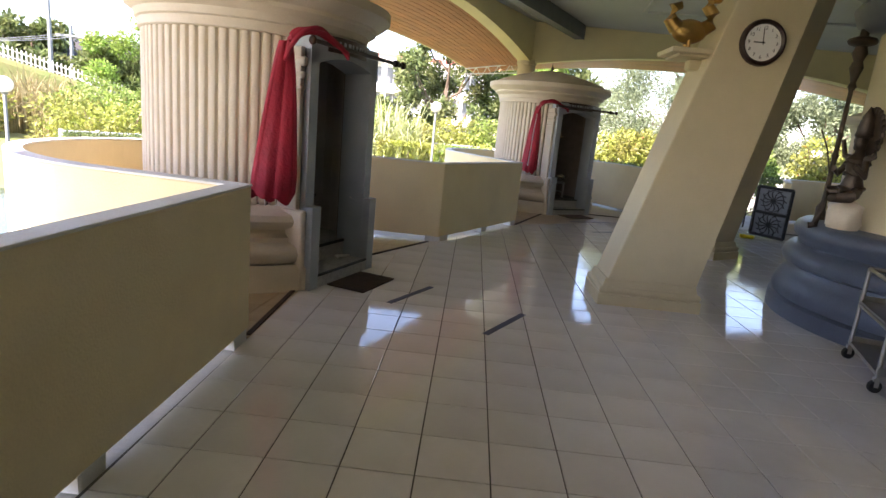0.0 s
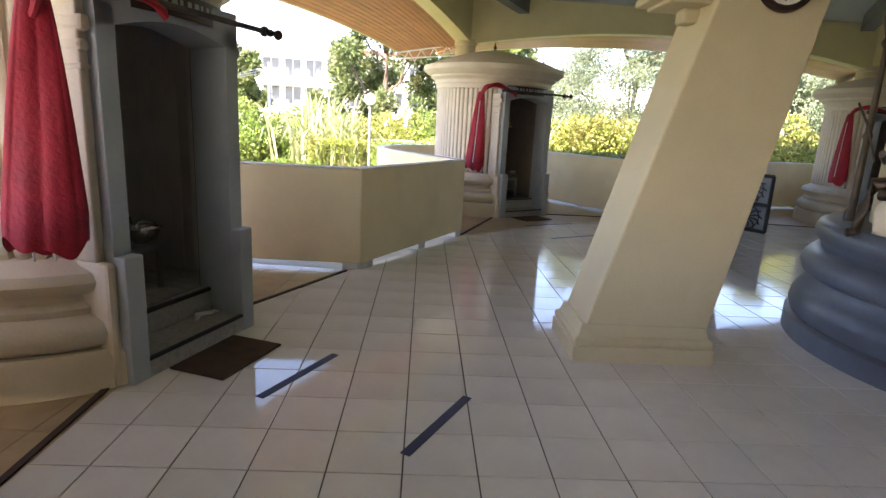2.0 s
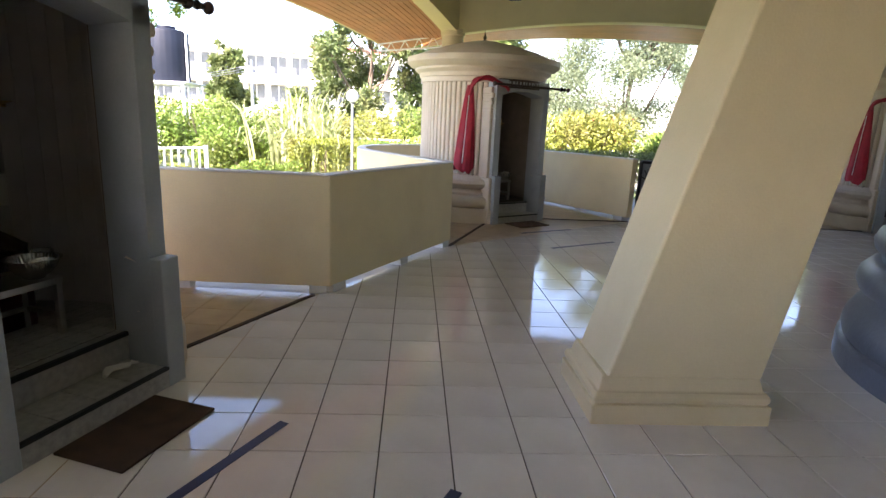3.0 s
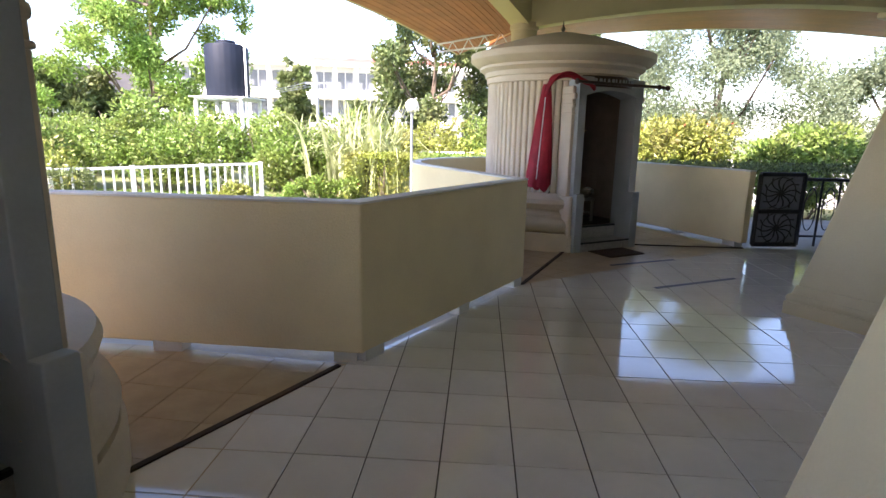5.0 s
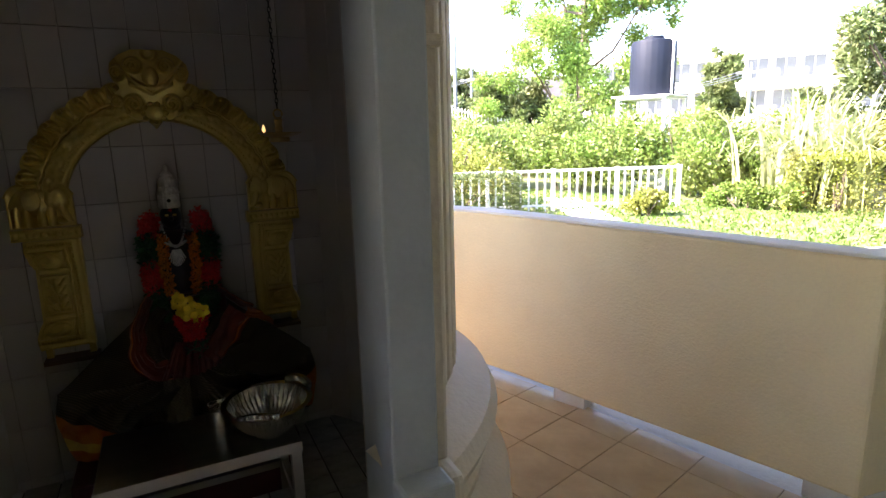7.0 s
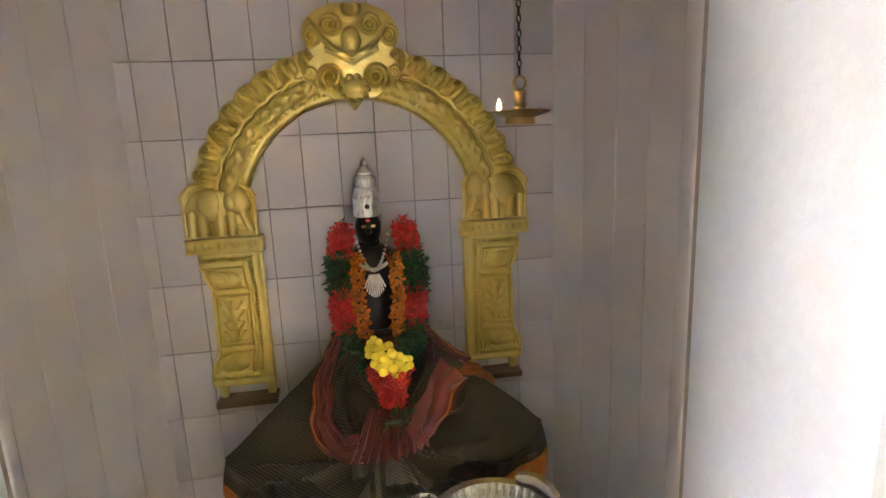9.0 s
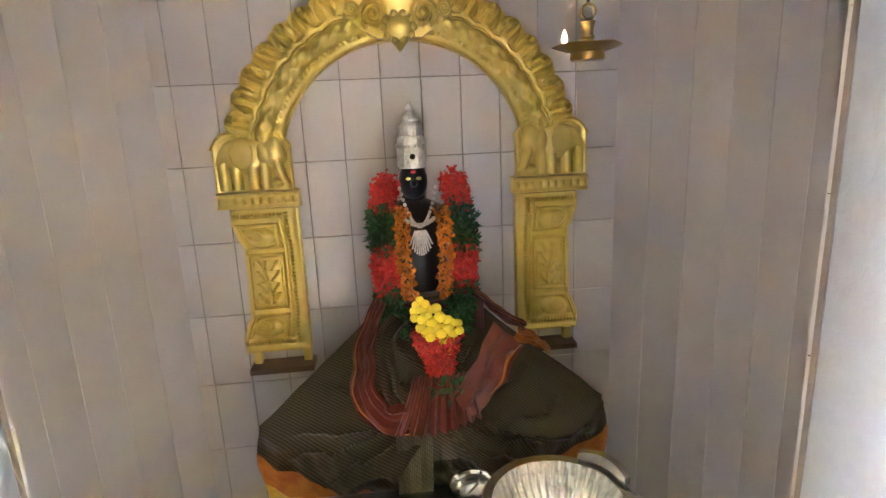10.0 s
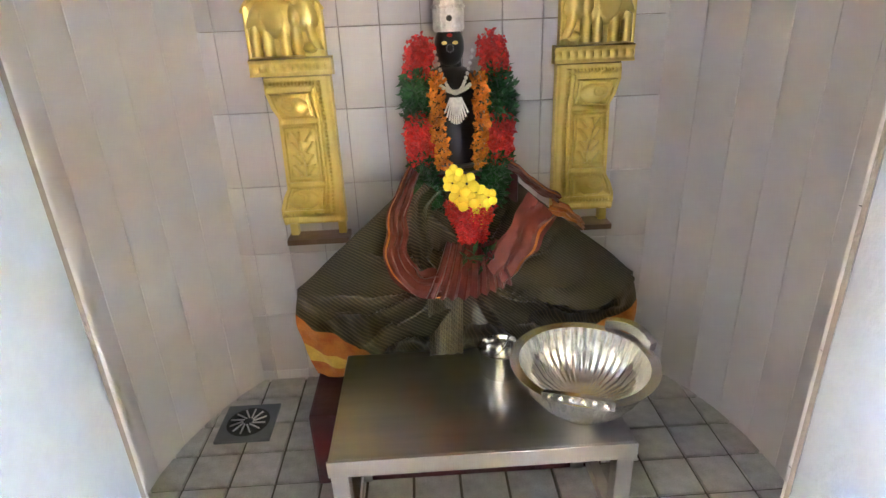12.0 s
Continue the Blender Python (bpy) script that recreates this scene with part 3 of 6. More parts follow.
def make_curtain(m, k_wide=1.0, lining=False):
    """A gathered cloth: knotted at the rod's end and hanging beside the door in deep folds."""
    c = thing("curtain", "crimson cloth curtain gathered and hanging beside the door", "curtain", "shrine curtains", m)
    bm = bmesh.new()
    rows, cols = 40, 90
    grid = []
    along, out = Vector((-0.74, 0.67, 0)), Vector((-0.67, -0.74, 0))
    for i in range(rows):
        t = i / (rows - 1)
        w = (0.045 + 0.115 * min(1, t * 1.15) ** 0.75) * k_wide
        dp = 0.035 + 0.022 * t
        mid = Vector((-0.70, 0.115, 0)).lerp(Vector((-0.685, 0.20, 0)), t)
        row = []
        for k in range(cols):
            a = 2 * math.pi * k / cols
            sharp = abs(math.sin(a * 3.5 + 0.6 * t + 0.4)) ** 0.6
            f = 1 + (0.30 * sharp - 0.20) * (0.45 + 0.55 * t) + 0.05 * math.sin(a * 11 + 2.0 * t) * t
            p = mid + along * (w * math.cos(a) * (0.92 + 0.08 * f)) + out * (dp * f * math.sin(a) + 0.010 * math.sin(5 * t + 2 * a))
            hem = (0.035 * math.sin(a * 2 + 0.8) + 0.022 * math.sin(5 * a)) * max(0.0, t - 0.8) / 0.2
            row.append(bm.verts.new((p.x, p.y, 1.80 - 1.075 * t + hem)))
        grid.append(row)
    for r, q in zip(grid, grid[1:]):
        for k in range(cols):
            bm.faces.new((r[k], r[(k + 1) % cols], q[(k + 1) % cols], q[k]))
    part("drape", bm, RED, c, smooth=True)
    if lining:
        bm = bmesh.new()
        rows_l = []
        for i in range(14):
            t = 0.12 + 0.80 * i / 13
            mid = Vector((-0.70, 0.115, 0)).lerp(Vector((-0.685, 0.20, 0)), t) + out * (0.050 + 0.020 * t)
            rows_l.append([bm.verts.new((*(mid + along * (0.02 * t + o)).xy, 1.80 - 1.075 * t)) for o in (-0.005, 0.005)] + [bm.verts.new((*(mid + out * 0.006 + along * (0.02 * t)).xy, 1.80 - 1.075 * t))])
        for p, q in zip(rows_l, rows_l[1:]):
            for k in range(3):
                bm.faces.new((p[k], p[(k + 1) % 3], q[(k + 1) % 3], q[k]))
        part("lining", bm, CAP, c, "pale lining showing between the folds", smooth=True)
    pts = [(-0.705, 0.115, 1.72), (-0.710, 0.085, 1.80), (-0.66, 0.02, 1.865), (-0.55, -0.045, 1.885), (-0.44, -0.055, 1.875), (-0.34, -0.05, 1.85), (-0.25, -0.045, 1.832), (-0.20, -0.04, 1.79)]
    for _ in range(2):
        q = [Vector(p) for p in pts]
        pts = [tuple(q[0])] + [tuple(a.lerp(b, f)) for a, b in zip(q, q[1:]) for f in (0.25, 0.75)] + [tuple(q[-1])]
    for k in range(6):
        o = 0.016 * (k - 2.5)
        part("gather", tube([(x + 0.3 * o, y + 0.8 * o * math.sin(i * 0.25 + k), z + 0.9 * o * math.cos(i * 0.2 + k)) for i, (x, y, z) in enumerate(pts)], 0.019, 8, taper=0.012), RED, c, smooth=True)
    for k in range(3):
        x = -0.60 - 0.06 * k
        part("tie_string", tube([(x, 0.15 + 0.05 * k, 0.76), (x - 0.004, 0.14 + 0.05 * k, 0.66)], 0.005, 6), CAP, c)
    return c


S1M = pose(*SHRINES[0][:2], 0, 0, 0, SHRINES[0][2])
shrine = make_shrine()
mats_s = [pose(x, y, 0, 0, 0, a) for x, y, a in SHRINES]
shrine.matrix_world = mats_s[0]
for m in mats_s[1:]:
    copy_thing(shrine, m)
curtain = make_curtain(mats_s[0])
slim = make_curtain(mats_s[1] @ pose(-0.11, 0.08, 0), 0.86, True)
copy_thing(slim, mats_s[2] @ pose(-0.06, 0.05, 0))


def make_mat():
    t = thing("doormat", "dark brown coir doormat on the floor before the shrine", "doormat", "shrine doormats")
    part("coir_pad", box(-0.262, -0.355, 0.001, 0.255, -0.012, 0.014), MATTING, t, bevel=0.005)
    return t


rug = make_mat()
rug.matrix_world = mats_s[0]
copy_thing(rug, mats_s[1])


def tape(a, b, width=0.048):
    a, b = Vector(a), Vector(b)
    d = b - a
    t = tagged(part("floor_tape", box(0, -width / 2, 0.0005, d.length, width / 2, 0.0022), TAPE), "strip of dark blue tape stuck on the floor", "floor tape", "queue markings on the floor")
    t.matrix_world = pose(a.x, a.y, 0, 0, 0, math.degrees(math.atan2(d.y, d.x)))


for a, b in (((-0.42, 3.875), (-0.135, 4.42)), ((0.305, 3.43), (0.605, 3.95)), ((1.78, 9.01), (2.53, 9.38)), ((1.98, 8.19), (2.85, 8.64))):
    tape(a, b)


# ---- leaning pillars ----
def make_pillar():
    """Built about the middle of its base; it leans towards +x."""
    p = thing("leaning_pillar", "massive cream pillar leaning inward on a moulded base", "pillar", "leaning pillars")
    bm = bmesh.new()
    for z in (0.22, CEILZ):
        lo, hi = 0.277 * (z - 0.22), 0.203 * (z - 0.22)
        for x, y in ((-0.352 + lo, -0.215), (0.388 + hi, -0.215), (0.388 + hi, 0.215), (-0.362 + lo, 0.200)):
            bm.verts.new((x, y, z))
    bm.verts.ensure_lookup_table()
    v = bm.verts
    for f in ((3, 2, 1, 0), (4, 5, 6, 7), (0, 1, 5, 4), (1, 2, 6, 5), (2, 3, 7, 6), (3, 0, 4, 7)):
        bm.faces.new([v[i] for i in f])
    part("shaft", bm, CREAM, p, bevel=0.012)
    bm = bmesh.new()
    rings = []
    for z, g, sk in ((-0.004, 0.0, 0), (0.095, 0.0, 0), (0.098, -0.018, 0), (0.112, -0.008, 0), (0.135, -0.006, 0), (0.152, -0.018, 0), (0.156, -0.032, 0), (0.170, -0.036, 0), (0.200, -0.044, 0), (0.225, -0.052, 0.0)):
        rings.append([bm.verts.new((x + sk, y, z)) for x, y in ((-0.42 - g, -0.25 - g), (0.44 + g, -0.25 - g), (0.44 + g, 0.30 + g), (-0.42 - g, 0.30 + g))])
    for a, b in zip(rings, rings[1:]):
        for k in range(4):
            bm.faces.new((a[k], a[(k + 1) % 4], b[(k + 1) % 4], b[k]))
    bm.faces.new(rings[-1])
    part("base", bm, CREAM, p, "moulded pillar base", bevel=0.006)
    br = part("bracket", box(-0.14, -0.20, 2.07, 0.20, 0.20, 2.11), CREAM, p, "bracket shelf", bevel=0.01)
    part("bracket_block", box(-0.08, -0.17, 2.045, 0.18, 0.17, 2.072), CREAM, br, bevel=0.02)
    part("bracket_block", box(0.05, -0.06, 1.96, 0.15, 0.06, 2.047), CREAM, br, bevel=0.02)
    return p


PILLARS = [pose(1.685, 4.69, 0, 0, 0, 0), pose(3.20, 7.42, 0, 0, 0, -55), pose(1.9, 2.1 - 2.6, 0, 0, 0, 35)]
pillar = make_pillar()
pillar.matrix_world = PILLARS[0]
copy_thing(pillar, PILLARS[1])


def make_clock(m):
    c = thing("wall_clock", "round wall clock with dark brown rim at nine", "clock", "", m)
    part("case", lathe([(0.0, 0.0), (0.165, 0.0), (0.172, 0.012), (0.165, 0.036), (0.148, 0.042), (0.136, 0.034), (0.134, 0.020), (0.0, 0.020)], 48), CLOCKRIM, c, smooth=True)
    part("dial", lathe([(0.0, 0.021), (0.134, 0.021), (0.134, 0.023), (0.0, 0.023)], 40), CLOCKFACE, c)
    for h in range(1, 13):
        a = radians(90 - 30 * h)
        cu = bpy.data.curves.new("numeral", "FONT")
        cu.body, cu.size, cu.align_x, cu.align_y, cu.extrude = str(h), 0.036, "CENTER", "CENTER", 0.0006
        cu.materials.append(BLACK)
        ob = new("numeral", cu)
        ob.parent, ob.location = c, (0.105 * math.cos(a), 0.105 * math.sin(a), 0.0242)
    for ang, ln, w in ((180, 0.07, 0.009), (96, 0.10, 0.006)):
        part("clock_hand", box(-0.015, -w / 2, 0.026, ln, w / 2, 0.0275, None, pose(0, 0, 0, 0, 0, ang)), BLACK, c)
    return c


make_clock(pose(2.190, 4.474, 2.18) @ pose(0, 0, 0, 90, 0, 0))


def make_bird(m):
    b = thing("bird_figure", "gilded swan figure standing on the pillar bracket", "statue", "", m)
    bm = ball((0, 0, 0.14), 0.11, None, 18, 12, (1.25, 0.75, 0.85))
    tube([(0.09, 0, 0.16), (0.15, 0, 0.20), (0.16, 0, 0.28), (0.11, 0, 0.335), (0.12, 0, 0.385), (0.17, 0, 0.40)], 0.062, 12, bm, taper=0.036)
    ball((0.18, 0, 0.40), 0.038, bm)
    tube([(-0.10, 0, 0.16), (-0.16, 0, 0.22), (-0.15, 0, 0.31), (-0.09, 0, 0.33)], 0.066, 12, bm, taper=0.03)
    for y in (-0.04, 0.04):
        tube([(0.0, y, 0.0), (0.0, y, 0.08)], 0.016, 8, bm)
    box(-0.06, -0.07, 0.0, 0.07, 0.07, 0.014, bm)
    part("figure", bm, GILT, b, smooth=True)


make_bird(pose(1.70, 4.66, 2.11, 0, 0, 0))

# ---- central pedestal ----
PC = (4.27, 4.62)


def make_pedestal():
    p = thing("round_pedestal", "round blue-grey painted pedestal with swelling moulded rings", "pedestal", "", pose(*PC, 0))
    part("foot_ring", lathe([(0.5, -0.004), (1.36, -0.004), (1.36, 0.13), (1.34, 0.15), (1.31, 0.155)], 96), BLUEGREY, p, smooth=True)
    part("lower_ring", lathe([(0.5, 0.15), (1.33, 0.155), (1.345, 0.21), (1.335, 0.27), (1.295, 0.34), (1.255, 0.39), (1.25, 0.43), (0.5, 0.44)], 96), BLUEGREY, p, smooth=True)
    part("middle_ring", lathe([(0.5, 0.42), (1.24, 0.425), (1.295, 0.45), (1.315, 0.50), (1.305, 0.55), (1.26, 0.60), (1.22, 0.62), (0.5, 0.63)], 96), BLUEGREY, p, smooth=True)
    part("upper_ring", lathe([(0.5, 0.615), (1.20, 0.62), (1.21, 0.66), (1.25, 0.70), (1.26, 0.75), (1.24, 0.80), (1.20, 0.825), (0.5, 0.83)], 96), BLUEGREY, p, smooth=True)
    part("drum", lathe([(0.95, 0.82), (0.95, 2.55)], 80), CREAM, p, "cream plastered drum", smooth=True)
    part("capital", lathe([(0.93, 2.42), (1.02, 2.44), (1.14, 2.52), (1.18, 2.62), (1.10, 2.72), (1.22, 2.80), (1.25, 2.92), (1.20, CEILZ)], 80), BLUEGREY, p, "grey moulded capital", smooth=True)
    return p


make_pedestal()


def ring_point(a, r):
    return (PC[0] + r * math.cos(radians(a)), PC[1] + r * math.sin(radians(a)))


def make_pole(a):
    x, y = ring_point(a, 1.07)
    p = thing("ornate_post", "dark turned bronze post standing on the pedestal", "post", "", pose(x, y, 0.826))
    prof = [(0.055, 0), (0.06, 0.06), (0.035, 0.09), (0.03, 0.55), (0.045, 0.58), (0.03, 0.61), (0.026, 1.15), (0.05, 1.18), (0.03, 1.22), (0.05, 1.28), (0.075, 1.34), (0.05, 1.40), (0.085, 1.46), (0.06, 1.52), (0.045, 1.66)]
    part("shaft", lathe([(r * 0.72, z) for r, z in prof], 16), BRONZE, p, smooth=True)
    part("leaf_bracket", ball((0.0, 0.0, 1.56), 0.10, None, 10, 6, (1.2, 1.2, 0.45)), BRONZE, p, smooth=True)


make_pole(150)


def make_statue(a):
    """A plain seated bronze figure with a tall back ornament, on a pale rock block."""
    x, y = ring_point(a, 1.12)
    m = pose(x, y, 0.826, 0, 0, a + 90)
    r = thing("rock_base", "pale carved rock seat under the bronze figure", "plinth", "", m)
    bm = ball((0, 0, 0.09), 0.15, None, 16, 10, (0.9, 0.8, 1.05))
    for v in bm.verts:
        v.co += Vector((1, 1, 0.6)) * 0.03 * noise.noise(v.co * 9)
        v.co.z = max(v.co.z, 0.0)
    part("block", bm, STONE, r, smooth=True)
    st = thing("bronze_statue", "dark bronze seated ornamental figure on the pedestal", "statue", "", m)
    bm = lathe([(0.06, 0.26), (0.10, 0.29), (0.105, 0.34), (0.075, 0.42), (0.095, 0.50), (0.11, 0.55), (0.05, 0.60), (0.04, 0.63)], 18)
    ball((0, -0.01, 0.685), 0.062, bm, 14, 10, (0.9, 1, 1.15))
    lathe([(0.07, 0.72), (0.085, 0.74), (0.07, 0.78), (0.075, 0.80), (0.05, 0.86), (0.055, 0.875), (0.02, 0.93), (0.0, 0.96)], 16, 0, 0, bm)
    for k in range(17):
        q = math.pi * (k / 16) * 1.3 - 0.15 * math.pi
        ball((0.17 * math.cos(q), 0.05, 0.74 + 0.19 * math.sin(q)), 0.030, bm, 8, 6, (1, 0.6, 1))
    ball((0, 0.055, 0.76), 0.16, bm, 22, 14, (0.98, 0.16, 1.25))
    tube([(-0.06, 0, 0.29), (-0.16, -0.11, 0.29), (-0.19, -0.14, 0.14), (-0.20, -0.15, 0.0), (-0.22, -0.21, -0.01)], 0.058, 10, bm, taper=0.028)
    tube([(0.06, 0, 0.29), (0.17, -0.10, 0.27), (0.10, -0.18, 0.25), (0.0, -0.19, 0.24)], 0.058, 10, bm, taper=0.032)
    tube([(-0.11, 0, 0.54), (-0.19, -0.05, 0.43), (-0.12, -0.14, 0.47)], 0.034, 8, bm, taper=0.024)
    tube([(0.11, 0, 0.54), (0.20, -0.04, 0.43), (0.15, -0.13, 0.50)], 0.034, 8, bm, taper=0.024)
    tube([(-0.10, 0, 0.56), (-0.21, 0.0, 0.58), (-0.24, -0.03, 0.70)], 0.028, 8, bm, taper=0.02)
    tube([(0.10, 0, 0.56), (0.21, 0.0, 0.58), (0.24, -0.03, 0.70)], 0.028, 8, bm, taper=0.02)
    for z, w in ((0.44, 0.095), (0.52, 0.11), (0.33, 0.115)):
        tube([(w * math.cos(q), w * math.sin(q), z + 0.01 * math.sin(3 * q)) for q in np.linspace(0, 2 * math.pi, 18, endpoint=False)], 0.011, 6, bm, closed=True)
    tube([(-0.20, -0.12, 0.42), (-0.30, -0.14, 0.62), (-0.42, -0.16, 0.76)], 0.008, 6, bm)
    for v in bm.verts:
        v.co = Vector((v.co.x * 0.76, v.co.y * 0.80, 0.10 + (v.co.z - 0.10) * 1.02))
    part("figure", bm, BRONZE, st, smooth=True)


make_statue(184)


# ---- steel cart ----
def make_cart(m):
    c = thing("trolley", "small steel trolley on castors beside the pedestal", "trolley", "", m)
    for x in (0, 0.42):
        for y in (0, 0.62):
            leg = part("post", tube([(x, y, 0.09), (x, y, 0.66)], 0.013, 10), STEEL, c, smooth=True)
            wheel = part("castor", lathe([(0.0, -0.014), (0.038, -0.014), (0.042, 0), (0.038, 0.014), (0.0, 0.014)], 18, m=pose(x, y, 0.042, 90, 0, 20)), BLACK, c, "black castor wheel", smooth=True)
            part("fork", box(x - 0.016, y - 0.018, 0.04, x + 0.016, y + 0.018, 0.10), STEEL, wheel)
    for z in (0.12, 0.42):
        sh = part("shelf", box(-0.01, -0.01, z, 0.43, 0.63, z + 0.012), STEEL, c, "steel shelf")
        for y in (-0.01, 0.63):
            part("rim", box(-0.012, y - 0.004, z, 0.432, y + 0.004, z + 0.05), STEEL, sh)
    for z in (0.12, 0.40, 0.66):
        for x in (0, 0.42):
            part("side_rail", tube([(x, 0, z), (x, 0.62, z)], 0.012, 10), STEEL, c, smooth=True)
    for y in (0, 0.62):
        part("handle", tube([(0, y, 0.66), (0.42, y, 0.66)], 0.013, 10), STEEL, c, smooth=True)


make_cart(pose(2.68, 3.16, 0, 0, 0, -20))


# ---- iron gate ----
def make_gate(m, w=0.55, h=0.88):
    g = thing("iron_gate", "black wrought iron gate leaf with flower scrolls", "gate", "", m)
    for a, b in (((0, 0, 0.04), (0, 0, h)), ((w, 0, 0.04), (w, 0, h)), ((0, 0, 0.04), (w, 0, 0.04)), ((0, 0, h), (w, 0, h)), ((0, 0, h / 2), (w, 0, h / 2))):
        part("rail", tube([a, b], 0.027, 8), IRON, g)
    part("backing_sheet", box(0.02, 0.010, 0.05, w - 0.02, 0.016, h - 0.01), POST, g, "grey sheet behind the scrolls")
    for cz in (0.04 + (h / 2 - 0.04) / 2, h * 0.75):
        r = min(w, h / 2) * 0.42
        part("ring", tube([(w / 2 + r * math.cos(t), 0, cz + r * math.sin(t)) for t in (2 * math.pi * k / 24 for k in range(24))], 0.006, 6, closed=True), IRON, g)
        for k in range(12):
            t = math.pi * k / 6
            q = [(w / 2 + s * r * 1.3 * math.cos(t + 0.35 * math.sin(s * math.pi)), 0, cz + s * r * 1.1 * math.sin(t + 0.35 * math.sin(s * math.pi))) for s in (0, 0.25, 0.5, 0.75, 1)]
            part("scroll", tube(q, 0.009, 6), IRON, g)


make_gate(pose(3.72, 10.22, 0, 0, 0, 8))
make_gate(pose(4.98, 9.65, 0, 0, 0, -62), 0.60, 0.84)
# white roof truss under the eave corner, railing beyond the gate, things left about
truss = thing("roof_truss", "thin white steel truss under the roof corner", "truss")
p0, p1 = Vector((-0.25, 11.75, 2.50)), Vector((1.1, 11.55, 2.72))
for o in (0.0, -0.20):
    part("chord", tube([p0 + Vector((0, 0, o * 0.5)), p1 + Vector((0, 0, o))], 0.014, 6), WHITE, truss)
for k in range(6):
    a, b = k / 6, (k + 0.5) / 6
    part("web", tube([p0.lerp(p1, a), p0.lerp(p1, b) + Vector((0, 0, -0.19)), p0.lerp(p1, (k + 1) / 6)], 0.009, 6), WHITE, truss)
rail = thing("stair_railing", "dark green iron railing beside the steps beyond the gate", "railing", "", pose(4.35, 10.45, 0, 0, 0, 12))
part("top_rail", tube([(0, 0, 0.82), (1.0, 0, 0.80)], 0.022, 8), IRON, rail)
part("bottom_rail", tube([(0, 0, 0.12), (1.0, 0, 0.10)], 0.014, 8), IRON, rail)
for k in range(5):
    part("post", tube([(k * 0.25, 0, -0.3), (k * 0.25, 0, 0.81)], 0.014, 8), IRON, rail)
for k in range(4):
    c = 0.125 + 0.25 * k
    part("scroll", tube([(c + 0.085 * math.cos(q), 0, 0.45 + 0.26 * math.sin(q)) for q in np.linspace(0, 2 * math.pi, 18, endpoint=False)], 0.007, 6, closed=True), IRON, rail)
tray = thing("yellow_tray", "small pale yellow plastic tray on the floor by the gate", "tray", "", pose(4.75, 9.25, 0, 0, 0, 20))
part("tray_body", lathe([(0.0, 0.001), (0.13, 0.001), (0.15, 0.035), (0.155, 0.036), (0.135, 0.008), (0.0, 0.008)], 4), PETALYELLOW, tray)
rag = thing("rag", "twisted pale cloth rag lying on the threshold", "cloth", "", mats_s[0])
for k in range(3):
    part("fold", tube([(0.16 + 0.02 * k, 0.18 + 0.02 * k, 0.112), (0.22, 0.20 + 0.015 * k, 0.118), (0.29, 0.17 + 0.02 * k, 0.113), (0.345, 0.205 - 0.02 * k, 0.112)], 0.011, 7, taper=0.006), CAP, rag, smooth=True)
# ---- garden ----
def leaf_mesh(name, places, size, material, long=1.6, droop=0.0, rng=None):
    """Many small bent leaves, one at each place (x, y, z, outward x, y, z)."""
    rng = rng or np.random.default_rng(3)
    n = len(places)
    p, o = places[:, :3], places[:, 3:]
    d = o + rng.normal(0, 0.75, (n, 3))
    d[:, 2] -= droop
    d /= np.linalg.norm(d, axis=1)[:, None] + 1e-9
    side = np.cross(d, rng.normal(0, 1, (n, 3)))
    side /= np.linalg.norm(side, axis=1)[:, None] + 1e-9
    up = np.cross(side, d)
    s = size * rng.uniform(0.6, 1.35, (n, 1))
    tip, mid = p + d * s * long, p + d * s * long * 0.5
    v = np.stack([p, mid + side * s * 0.42 + up * s * 0.12, tip, mid - side * s * 0.42 + up * s * 0.12], 1).reshape(-1, 3)
    f = np.arange(4 * n).reshape(-1, 4)
    tri = np.concatenate([f[:, [0, 1, 2]], f[:, [0, 2, 3]]])
    me = bpy.data.meshes.new(name)
    me.from_pydata(v.tolist(), [], tri.tolist())
    me.materials.append(material)
    return me


def clump_places(centers, radii, n, rng, shell=0.55):
    """Leaf places in uneven clumps round the centers."""
    k = rng.choice(len(centers), n, p=radii ** 2 / (radii ** 2).sum())
    o = rng.normal(0, 1, (n, 3))
    o /= np.linalg.norm(o, axis=1)[:, None]
    r = radii[k][:, None] * (shell + (1.05 - shell) * rng.random((n, 1)) ** 0.6)
    return np.concatenate([centers[k] + o * r * np.array([1, 1, 0.85]), o], 1)


